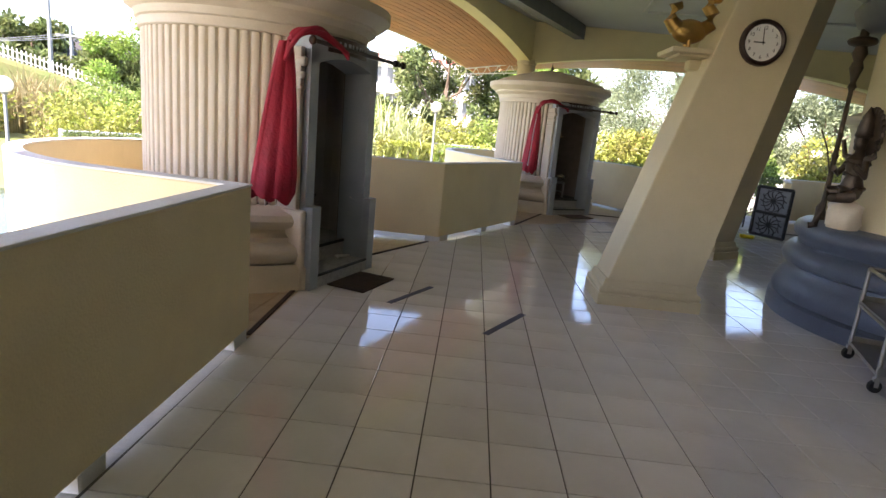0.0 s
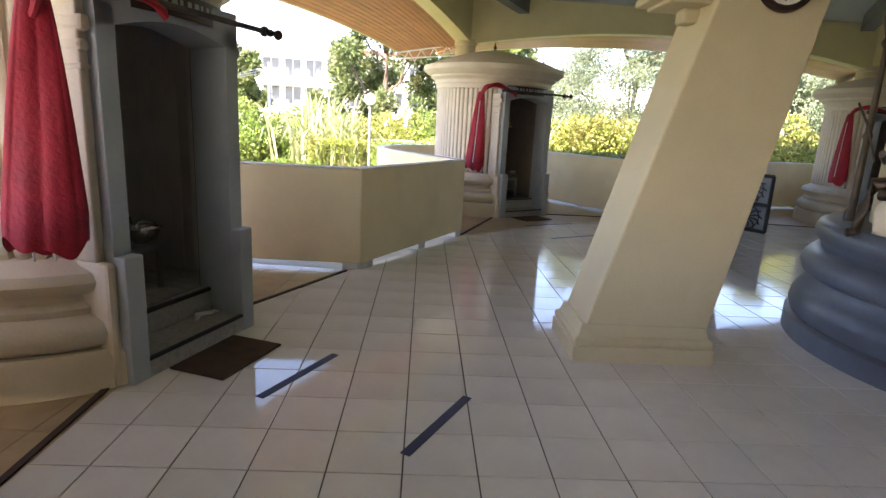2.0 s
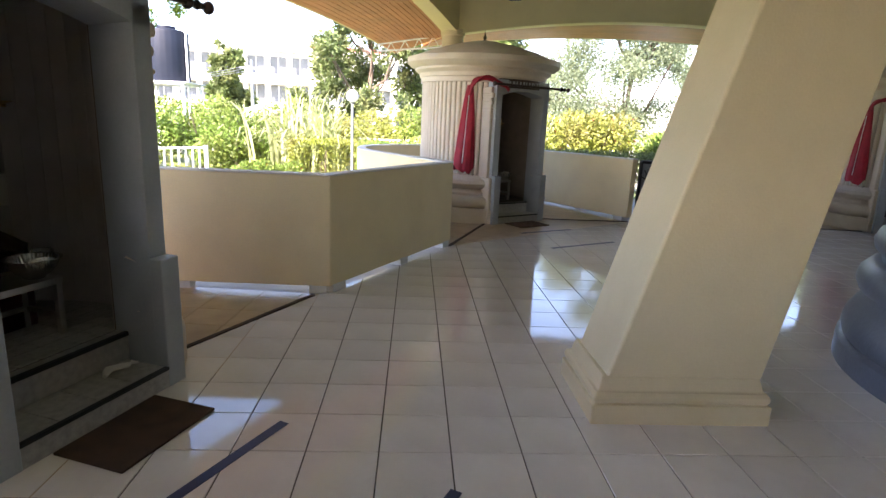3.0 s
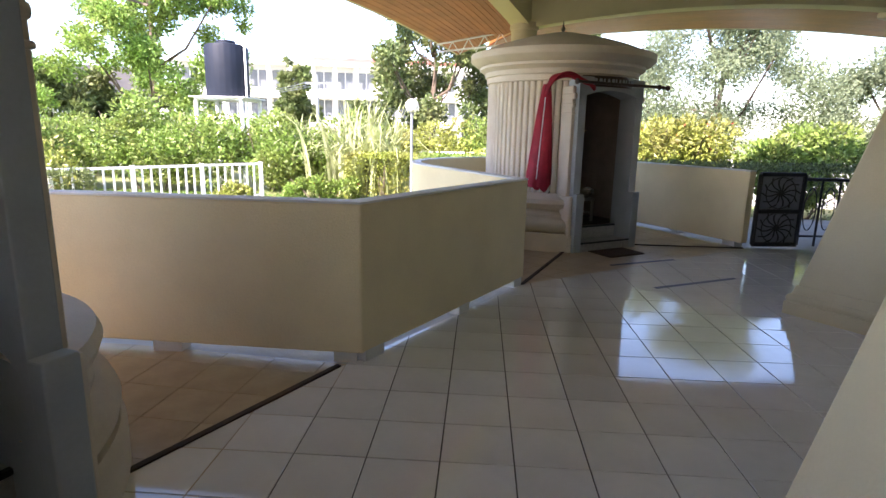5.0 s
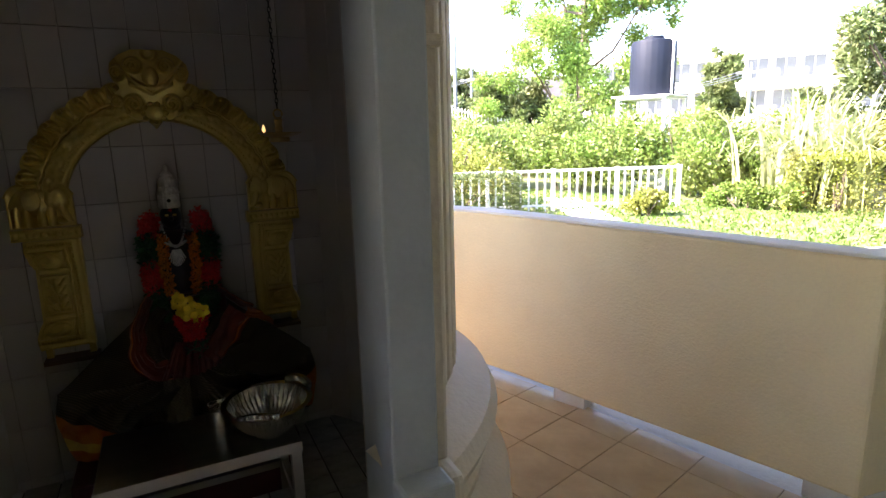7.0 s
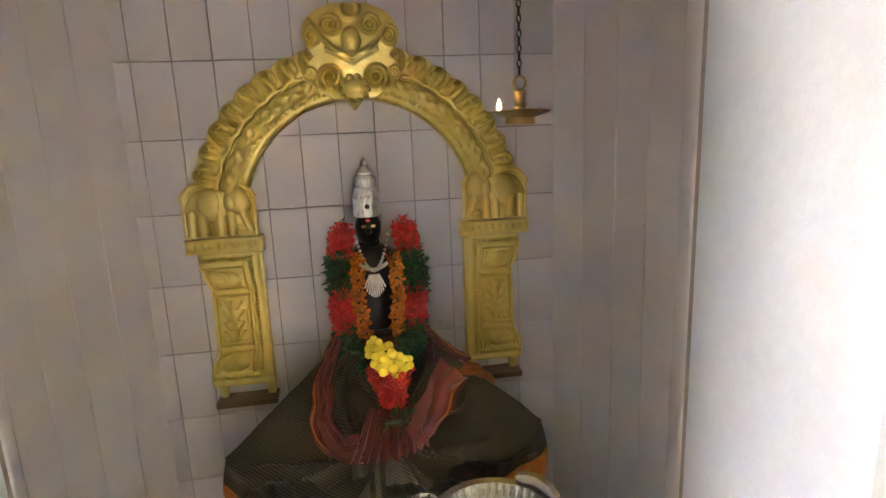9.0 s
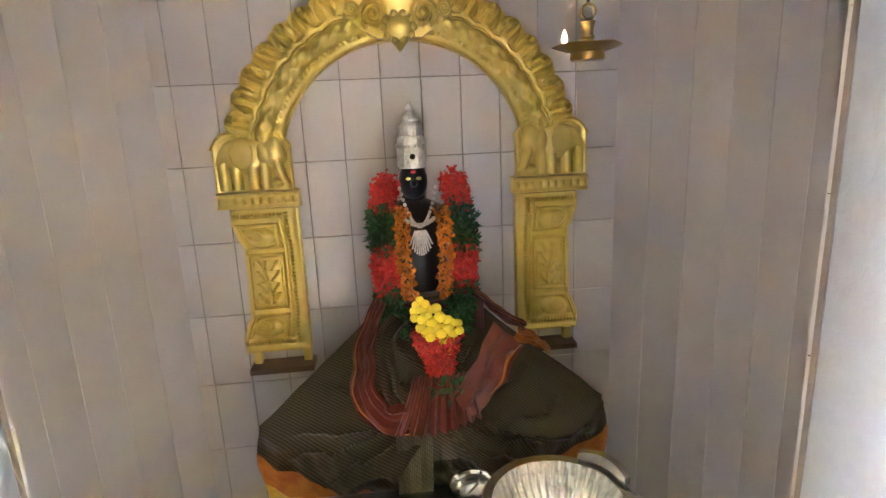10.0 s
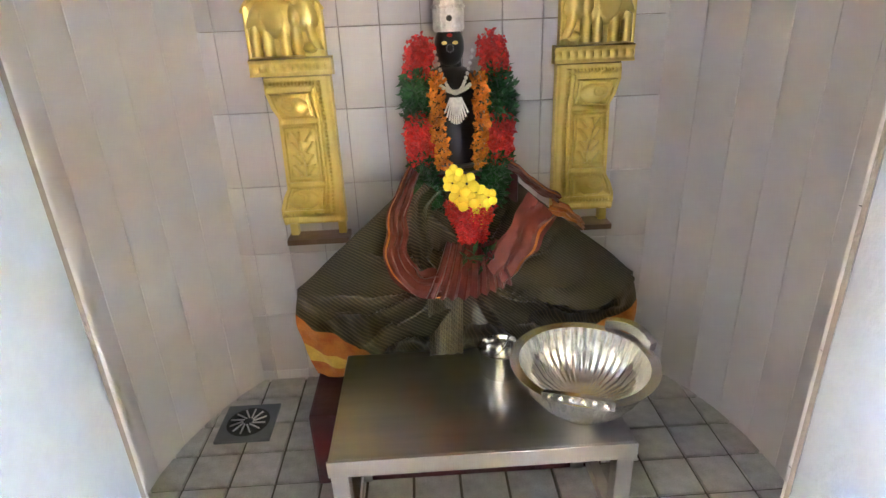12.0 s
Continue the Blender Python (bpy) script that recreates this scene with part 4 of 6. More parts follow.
def bush(x, y, w, dep, h, material, leaf=0.075, n=5000, seed=1, label="leafy green garden bush in sunlight", z0=GZ, turn=0.0, boxy=False, category="bush", name="bush"):
    rng = np.random.default_rng(seed)
    if not boxy:
        leaf, n = leaf * 1.05, int(n * 0.95)
    t = thing(name, label, category, "", pose(x, y, z0, 0, 0, turn))
    m = max(7, int(w * dep * 5))
    if boxy:
        n_in = n
        p = rng.uniform(-0.5, 0.5, (n_in, 3)) * np.array([w, dep, h]) + np.array([0, 0, h / 2])
        ax = rng.integers(0, 3, n_in)
        sg = np.where(rng.random(n_in) < 0.5, -1, 1)
        o = np.zeros((n_in, 3))
        for i, half in enumerate((w / 2, dep / 2)):
            q = ax == i
            p[q, i] = sg[q] * half * rng.uniform(0.9, 1.04, q.sum())
            o[q, i] = sg[q]
        q = ax == 2
        p[q, 2] = h * rng.uniform(0.92, 1.05, q.sum())
        o[q, 2] = 1
        pl = np.concatenate([p, o], 1)
    else:
        a, r = rng.uniform(0, 2 * np.pi, m), np.sqrt(rng.random(m))
        cz = h * rng.uniform(0.22, 0.80, m) * (1 - 0.25 * r)
        c = np.stack([r * np.cos(a) * w * 0.42, r * np.sin(a) * dep * 0.42, cz], 1)
        rad = rng.uniform(0.16, 0.30, m) * min(h, 1.9)
        pl = clump_places(c, rad, n, rng)
    pl = pl[pl[:, 2] > 0.02]
    ob = new("foliage", leaf_mesh("foliage", pl, leaf, material, rng=rng))
    ob.parent = t
    if "croton" in label or "reddish" in label:
        tips = pl[pl[:, 2] > 0.45 * h][::55]
        tip = new("leaf_tips", leaf_mesh("leaf_tips", tips, leaf * 0.9, REDTIP, rng=rng))
        tip.parent = t
        tagged(tip, "reddish young leaves", "", "", "stuff")
    for k in range(4):
        e = (rng.uniform(-0.35, 0.35) * w, rng.uniform(-0.3, 0.3) * dep, h * rng.uniform(0.5, 0.8))
        part("stem", tube([(e[0] * 0.3, e[1] * 0.3, -0.02), (e[0] * 0.6, e[1] * 0.6, e[2] * 0.5), e], 0.02, 6, taper=0.008), BARK, t)
    return t


def tree(x, y, h, crown_w, crown_low, material, leaf=0.16, n=7000, seed=1, label="leafy tree in sunlight", trunk=0.14, clumps=26, airy=0.6):
    rng = np.random.default_rng(seed)
    t = thing("tree", label, "tree", "", pose(x, y, GZ))
    tr = part("trunk", tube([(0, 0, -0.05), (0.08, 0.05, crown_low * 0.5), (-0.05, 0.1, crown_low), (0.1, 0, (crown_low + h) / 2), (0.05, 0.05, h * 0.93)], trunk, 10, taper=0.03), BARK, t, smooth=True)
    clumps *= 2
    a, r = rng.uniform(0, 2 * np.pi, clumps), np.sqrt(rng.random(clumps))
    z = crown_low + (h - crown_low) * rng.random(clumps)
    taper = np.clip(1.15 - 0.65 * (z - crown_low) / (h - crown_low), 0.3, 1)
    c = np.stack([r * np.cos(a) * crown_w / 2 * taper, r * np.sin(a) * crown_w / 2 * taper, z], 1)
    rad = rng.uniform(0.10, 0.24, clumps) * crown_w * airy
    for k in range(min(clumps, 14)):
        zb = max(crown_low * 0.6, c[k][2] - 0.35 * crown_w * rng.uniform(0.5, 1))
        q = [(0, 0.05, zb), tuple((np.array([0, 0.05, zb]) + c[k]) / 2 + np.array([0, 0, -0.06 * crown_w])), tuple(c[k])]
        part("limb", tube(q, trunk * 0.4, 6, taper=0.02), BARK, t)
    ob = new("crown", leaf_mesh("crown", clump_places(c, rad, n, rng, 0.0), leaf, material, rng=rng))
    ob.parent = t
    return t


def reeds(x, y, w, dep, h, material, n=260, seed=1, label="tall pale green cane clump in sunlight", blade=0.05):
    rng = np.random.default_rng(seed)
    t = thing("cane_clump", label, "tall grass", "", pose(x, y, GZ))
    v, f = [], []
    for k in range(n):
        bx, by = rng.normal(0, w * 0.28), rng.normal(0, dep * 0.28)
        hh = h * rng.uniform(0.55, 1.05)
        a = rng.uniform(0, 2 * math.pi)
        lean = rng.uniform(0.15, 0.95) * hh * 0.8
        sx, sy = -math.sin(a) * blade, math.cos(a) * blade
        o = len(v)
        for i in range(6):
            s = i / 5
            px, py = bx + math.cos(a) * lean * s * s, by + math.sin(a) * lean * s * s
            pz = hh * (s - (0.16 + 0.30 * lean / hh) * s ** 3 * (1 + 0.35 * lean))
            ww = (1 - s) ** 0.6 * (0.6 + 0.4 * math.sin(math.pi * s))
            v += [(px - sx * ww, py - sy * ww, pz), (px + sx * ww, py + sy * ww, pz)]
        f += [(o + 2 * i, o + 2 * i + 1, o + 2 * i + 3, o + 2 * i + 2) for i in range(5)]
    me = bpy.data.meshes.new("cane_leaf")
    me.from_pydata(v, [], f)
    me.materials.append(material)
    tagged(new("cane_leaf", me), "", "", "", "stuff").parent = t
    return t


bush(-7.9, 17.3, 4.8, 2.6, 2.7, LEAFA, 0.066, 14400, 11, "large bright green leafy bush behind the white fence")
bush(-10.9, 16.6, 3.2, 2.6, 2.5, LEAFA, 0.066, 9600, 12)
bush(-5.2, 18.0, 2.4, 1.8, 2.4, LEAFA, 0.062, 7200, 13)
bush(-16.2, 14.8, 4, 2.6, 1.5, LEAFB, 0.07, 8000, 14, "pale yellow-green bush on the bank")
bush(-8.3, 20.8, 5.5, 2, 2.7, LEAFD, 0.07, 9600, 15)
bush(-3.4, 18.9, 3.0, 1.5, 2.5, LEAFA, 0.062, 8000, 16)
bush(-1.0, 19.0, 2.6, 1.8, 2.6, LEAFB, 0.066, 8000, 17, "yellow-green bush beside the canes")
bush(1.2, 19.5, 3.2, 2.0, 2.5, LEAFA, 0.066, 8800, 18)
bush(0.6, 17.3, 2.0, 1.4, 1.5, LEAFB, 0.062, 5600, 19)
bush(-3.3, 16.3, 2.0, 0.9, 0.75, LEAFA, 0.047, 4800, 20, "low green border plant with reddish tips")
bush(-1.9, 16.7, 1.6, 0.8, 1.05, LEAFB, 0.039, 5600, 21, "trimmed yellow-green hedge beside the lawn", boxy=True, category="hedge", name="hedge")
bush(-0.2, 16.6, 1.6, 0.8, 1.05, LEAFA, 0.039, 5600, 22, "trimmed green hedge beside the lawn", boxy=True, category="hedge", name="hedge")
bush(-4.6, 14.4, 0.9, 0.7, 0.62, LEAFB, 0.047, 1760, 23, "small yellow-green plant beside the fence")
bush(-7.55, 12.2, 2.6, 0.6, 0.78, LEAFC, 0.039, 6080, 24, "clipped twiggy hedge against the white fence", boxy=True, turn=50, category="hedge", name="hedge")
bush(4.6, 15.6, 3.0, 1.8, 2.6, LEAFB, 0.062, 13000, 25, "bright yellow-green croton bush in full sun")
bush(6.9, 15.2, 2.2, 1.6, 2.5, LEAFA, 0.062, 10500, 26)
bush(9.4, 14.6, 2.8, 1.8, 2.6, LEAFB, 0.062, 12000, 27, "bright yellow-green croton bush in full sun")
bush(12.4, 14.2, 3.2, 2.0, 2.5, LEAFA, 0.07, 9600, 28)
bush(15.5, 12.5, 3.5, 2.0, 2.6, LEAFB, 0.07, 8000, 29, "tall yellow-green bush beyond the hall")
bush(2.6, 16.4, 2.0, 1.5, 1.9, LEAFB, 0.066, 6400, 30, "small yellow-green croton bush in sun")
bush(5.6, 13.55, 6.6, 0.7, 1.15, LEAFC, 0.035, 14400, 31, "flat clipped dry-topped hedge along the path", boxy=True, turn=-4, category="hedge", name="hedge")
bush(-8.9, 13.4, 3.4, 2.6, 1.9, LEAFB, 0.062, 8000, 32, "pale sunlit bush beyond the pond")
bush(-12.2, 20.6, 3.6, 2.2, 2.4, LEAFA, 0.07, 8000, 33)
bush(-17, 17, 5, 3, 2.3, LEAFB, 0.078, 8000, 34, "pale yellow-green bush on the bank")
reeds(-2.5, 17.6, 1.7, 1.2, 3.3, REED, 300, 3, blade=0.045)
reeds(-4.4, 18.6, 1.4, 1.0, 2.7, REED, 120, 4)
reeds(-16.0, 19.7, 1.7, 1.3, 3.3, DRYGRASS, 420, 5, "tall dry feathery grass clump on the bank", 0.03)
reeds(-13.5, 18.3, 1.5, 1.2, 2.8, DRYGRASS, 360, 6, "tall dry feathery grass clump on the bank", 0.03)
tree(-12.2, 25.0, 8.6, 9.0, 2.2, LEAFD, 0.092, 38000, 41, "tall airy tree with bright green leaves", 0.16, 34, 0.34)
tree(-1.3, 23.2, 5.6, 6.2, 1.3, LEAFC, 0.101, 22400, 43, "broad dark green broadleaf tree", 0.15, 30, 0.42)
tree(2.2, 25.0, 5.2, 4.5, 1.4, LEAFA, 0.133, 17600, 44, "green broadleaf tree behind the shrine")
tree(7.2, 20.5, 5.4, 6.6, 1.6, LEAFE, 0.055, 60000, 45, "spreading feathery tree with pale green leaves", 0.13, 46, 0.52)
tree(11.5, 19.0, 4.0, 5.0, 1.4, LEAFE, 0.06, 32000, 46, "spreading feathery tree with pale green leaves", 0.12, 30, 0.55)
tree(4.0, 30.0, 6.2, 5.0, 1.5, LEAFC, 0.156, 9600, 47, "distant green tree beyond the garden")
tree(16, 22.0, 5.0, 6.0, 1.6, LEAFC, 0.156, 11200, 48, "distant green tree beyond the garden")
tree(-16.0, 25.5, 3.6, 4.6, 1.0, LEAFC, 0.156, 14400, 49, "dense dark tree behind the bank")
tree(-13.5, 46.0, 6.4, 3.0, 2.0, LEAFC, 0.234, 5600, 50, "distant dark tree before the white building")
tree(-24.0, 30.0, 5.0, 5.0, 1.2, LEAFC, 0.195, 9600, 51, "dense dark tree behind the bank")
tree(-19.0, 36.0, 9.0, 2.4, 2.0, LEAFC, 0.172, 4000, 52, "slim vine-covered tall tree", 0.15, 16, 0.5)
tree(-28, 22, 5.5, 8.0, 1.2, LEAFC, 0.195, 9600, 53, "dense dark tree behind the bank")
tree(20, 12, 5.0, 6.0, 1.6, LEAFC, 0.156, 9600, 54, "green tree beyond the hall")

# grass tufts on the lawn
rng = np.random.default_rng(8)
gx, gy = rng.uniform(-9, 3, 14000), rng.uniform(11.5, 17, 14000)
pl = np.stack([gx, gy, np.full(14000, GZ), rng.normal(0, 0.3, 14000), rng.normal(0, 0.3, 14000), np.ones(14000)], 1)
tagged(new("grass", leaf_mesh("grass", pl, 0.045, BLADE, rng=rng)), "short sunlit lawn grass blades", "grass", "", "stuff")


def make_fence(points, h=0.85):
    f = thing("white_fence", "white painted metal bar fence beside the lawn", "fence")
    for (x0, y0), (x1, y1) in zip(points, points[1:]):
        d = Vector((x1 - x0, y1 - y0))
        a = math.degrees(math.atan2(d.y, d.x))
        m = pose(x0, y0, GZ, 0, 0, a)
        part("rail", box(0, -0.02, h - 0.05, d.length, 0.02, h, None, m), WHITE, f)
        part("rail", box(0, -0.02, 0.10, d.length, 0.02, 0.14, None, m), WHITE, f)
        n = max(2, round(d.length / 0.17))
        for k in range(n + 1):
            big = k in (0, n) or k % 8 == 0
            w = 0.035 if big else 0.016
            part("post" if big else "bar", box(d.length * k / n - w, -w, 0, d.length * k / n + w, w, h + (0.02 if big else -0.04), None, m), WHITE, f)


make_fence([(-4.61, 16.05), (-6.34, 13.95), (-8.5, 11.3)])


structure(part("bank", ribbon_wall([(-18.6, 20.8), (-16.6, 22.3), (-14.6, 23.75)], 1.2, (GZ - 0.05, lambda q: 2.45 - 1.25 * q)), GRASS, bevel=0.2), "grassy bank below the picket fence", "bank")
picket = thing("picket_fence", "white picket fence on the grassy bank", "fence")
a, b = Vector((-18.5, 20.88)), Vector((-14.8, 23.60))
for k in range(34):
    p, z = a.lerp(b, k / 33), 2.43 - 1.22 * k / 33
    part("picket", box(-0.022, -0.012, 0, 0.022, 0.012, 0.52, None, pose(p.x, p.y, z - 0.03, 0, 0, 36)), WHITE, picket)
for o in (0.12, 0.38):
    part("rail", tube([(a.x, a.y, 2.41 + o), (b.x, b.y, 1.19 + o)], 0.018, 6), WHITE, picket)


def street_lamp(x, y, top, label="grey garden lamp post with white globe"):
    t = thing("garden_lamp", label, "lamp post", "garden lamps", pose(x, y, GZ))
    h = top - GZ
    part("post", lathe([(0.06, 0), (0.06, 0.05), (0.032, 0.08), (0.028, h - 0.30), (0.05, h - 0.28), (0.06, h - 0.25)], 14), POST, t, smooth=True)
    part("globe", ball((0, 0, h - 0.13), 0.14, None, 20, 14), GLOBE, t, "white glass globe", smooth=True)


street_lamp(-1.02, 15.2, 1.92)
street_lamp(9.0, 15.2, 1.62)
street_lamp(-8.1, 9.46, 1.45)


def make_tank():
    t = thing("water_tank", "black plastic water tank on a white steel stand", "water tank", "", pose(-6.55, 18.9, GZ))
    z0, z1 = 2.42, 3.83
    part("drum", lathe([(0.0, z0), (0.55, z0), (0.565, z0 + 0.03), (0.565, z1 - 0.13), (0.53, z1 - 0.05), (0.25, z1), (0.24, z1 + 0.07), (0.0, z1 + 0.08)], 96, 0, 0, None, 0, 360, lambda a, i: 1 + (0.004 * math.sin(a * 24) if 1 < i < 5 else 0)), TANK, t, smooth=True)
    part("pipe", tube([(0.60, -0.2, 0.0), (0.60, -0.2, z1 - 0.1), (0.5, -0.15, z1 - 0.02)], 0.03, 8), WHITE, t, "white plastic pipe")
    for x in (-0.62, 0.62):
        for y in (-0.62, 0.62):
            part("stand_leg", box(x - 0.04, y - 0.04, 0, x + 0.04, y + 0.04, z0), WHITE, t)
    for z in (0.5, 1.3, z0 - 0.09):
        for x in (-0.62, 0.62):
            part("stand_rail", box(x - 0.03, -0.62, z, x + 0.03, 0.62, z + 0.07), WHITE, t)
            part("stand_rail", box(-0.62, x - 0.03, z, 0.62, x + 0.03, z + 0.07), WHITE, t)
    part("platform", box(-0.75, -0.75, z0 - 0.03, 0.75, 0.75, z0), WHITE, t)


make_tank()


def make_building():
    b = thing("school_building", "long white three-storey building with dark window rows", "building", "", pose(-29, 57.5, GZ - 0.7, 0, 0, 13))
    part("wall", box(0, 0, 0, 34, 8, 8.3), FARWALL, b)
    part("roof", box(-0.6, -1.2, 8.3, 34.6, 8.6, 8.7), FARWALL, b)
    part("roof_band", box(13, -0.9, 8.7, 30, 6, 9.1), FARROOF, b, "faded red roof band")
    for fl in (0.6, 3.5, 6.2):
        for k in range(16):
            w = part("window", box(0.6 + 2.1 * k, -0.05, fl, 2.1 + 2.1 * k, 0.05, fl + 1.6), FARGLASS, b)
            part("mullion", box(1.30 + 2.1 * k, -0.09, fl, 1.40 + 2.1 * k, -0.051, fl + 1.6), FARWALL, w)
    for k in range(17):
        part("pier", box(0.2 + 2.1 * k, -1.1, 0, 0.5 + 2.1 * k, -0.8, 8.3), FARWALL, b)
    for z in (2.4, 5.2):
        part("gallery", box(0, -1.15, z, 34, 0, z + 0.8), FARWALL, b)


make_building()


def make_house(x, y, a):
    h = thing("house", "low house with a dark weathered pitched roof", "house", "", pose(x, y, GZ, 0, 0, a))
    part("wall", box(-5, -3, 0, 5, 3, 3.0), FARWALL, h)
    bm = bmesh.new()
    for sx in (-5.6, 5.6):
        for yy, z in ((-3.8, 2.9), (0, 4.9), (3.8, 2.9)):
            bm.verts.new((sx, yy, z))
    bm.verts.ensure_lookup_table()
    v = bm.verts
    for f in ((0, 1, 4, 3), (1, 2, 5, 4), (0, 2, 1), (3, 4, 5), (0, 3, 5, 2)):
        bm.faces.new([v[i] for i in f])
    part("roof", bm, DARKROOF, h, "dark old roof")
    part("door", box(-0.5, -3.06, 0, 0.5, -2.98, 2.1), FARGLASS, h)


make_house(-24.0, 34.0, 35)


def utility_pole(x, y, h):
    t = thing("utility_pole", "grey utility pole with cross arm", "pole", "utility poles", pose(x, y, GZ))
    part("pole", tube([(0, 0, -0.05), (0, 0, h)], 0.11, 10, taper=0.07), POST, t)
    part("cross_arm", box(-0.7, -0.05, h - 0.5, 0.7, 0.05, h - 0.4), POST, t)


POLES = [(-26.0, 20.0, 4.0), (-18.65, 25.77, 4.5), (-16.28, 27.34, 3.6), (-9.0, 36.0, 4.6)]
for x, y, h in POLES + [(-19.3, 25.3, 7.2)]:
    utility_pole(x, y, h)
for (a, b) in zip(POLES, POLES[1:]):
    for o in (-0.55, 0.0, 0.55):
        p, q = Vector((a[0] + o, a[1], GZ + a[2] - 0.4)), Vector((b[0] + o, b[1], GZ + b[2] - 0.4))
        pts = [p.lerp(q, s / 10) - Vector((0, 0, 0.6 * (1 - (s / 5 - 1) ** 2))) for s in range(11)]
        tagged(part("overhead_cable", tube(pts, 0.014, 5), POST), "thin sagging overhead cable between poles", "cable", "overhead cables")

structure(part("garden_wall", box(-9, -0.1, 0, 14, 0.1, 1.1, None, pose(7, 17.6, GZ, 0, 0, -8)), FARWALL), "low white garden wall behind the bushes", "wall")
structure(part("water", slab([(-4.35, 2.6), (-4.95, 4.4), (-4.4, 7.6), (-7.4, 8.6), (-11, 7.0), (-11, -3.5), (-2.7, -3.5), (-2.5, 1.2), (-3.4, 1.7)], GZ, GZ + 0.03), WATER), "still garden pond beside the hall", "pond")
structure(part("pavement", slab([(-2.3, -6), (-1.25, -6), (-1.25, 1.4), (-3.0, 2.2), (-4.1, 3.8), (-4.2, 6.6), (-3.6, 7.2), (-4.1, 7.6), (-4.8, 6.6), (-4.75, 4.4), (-4.15, 2.7), (-3.3, 1.9), (-2.3, 1.3)], GZ, GZ + 0.05), PAVE), "pale concrete path round the hall", "path")
structure(part("path", slab([(-5.2, 13.0), (-4.6, 13.5), (-7.0, 16.0), (-7.6, 15.5)], GZ, GZ + 0.03), PAVE), "short pale garden path", "path")
# ---- inside the first shrine ----
UC = 0.014
BACK = 1.152


def relief_band(f_out, n, m, height, bm=None):
    """An embossed sheet: f_out(s, t) gives its place (u, z), height(s, t) how far it stands out."""
    bm = bm or bmesh.new()
    g = []
    for i in range(n + 1):
        row = []
        for j in range(m + 1):
            s, t = i / n, j / m
            u, z = f_out(s, t)
            edge = 0.0 if j in (0, m) or i in (0, n) else 1.0
            row.append(bm.verts.new((u, BACK - 0.004 - edge * height(s, t), z)))
        g.append(row)
    for a, b in zip(g, g[1:]):
        for j in range(m):
            bm.faces.new((a[j], a[j + 1], b[j + 1], b[j]))
    return bm


def bump_at(x, c, w):
    return math.exp(-((x - c) / w) ** 2)


def ring_at(x, y, cx, cy, r, w):
    return bump_at(math.hypot(x - cx, y - cy), r, w)


def dome_at(x, y, cx, cy, rx, ry):
    return math.sqrt(max(0.0, 1 - ((x - cx) / rx) ** 2 - ((y - cy) / ry) ** 2))


def curl_at(x, y, cx, cy, r, w, turn=1, start=0.0):
    """A raised scroll winding in to (cx, cy)."""
    d = math.hypot(x - cx, y - cy)
    if d > r * 1.15:
        return 0.0
    a = (turn * math.atan2(y - cy, x - cx) + start) % (2 * math.pi) / (2 * math.pi)
    best = 0.0
    for k in range(3):
        best = max(best, bump_at(d, r * (1 - 0.40 * (a + k)), w))
    return max(best, bump_at(d, 0.0, r * 0.24))


def blend(knots, x):
    """Straight lines through (x, value) knots."""
    for (x0, v0), (x1, v1) in zip(knots, knots[1:]):
        if x <= x1:
            return v0 + (v1 - v0) * (x - x0) / (x1 - x0)
    return knots[-1][1]


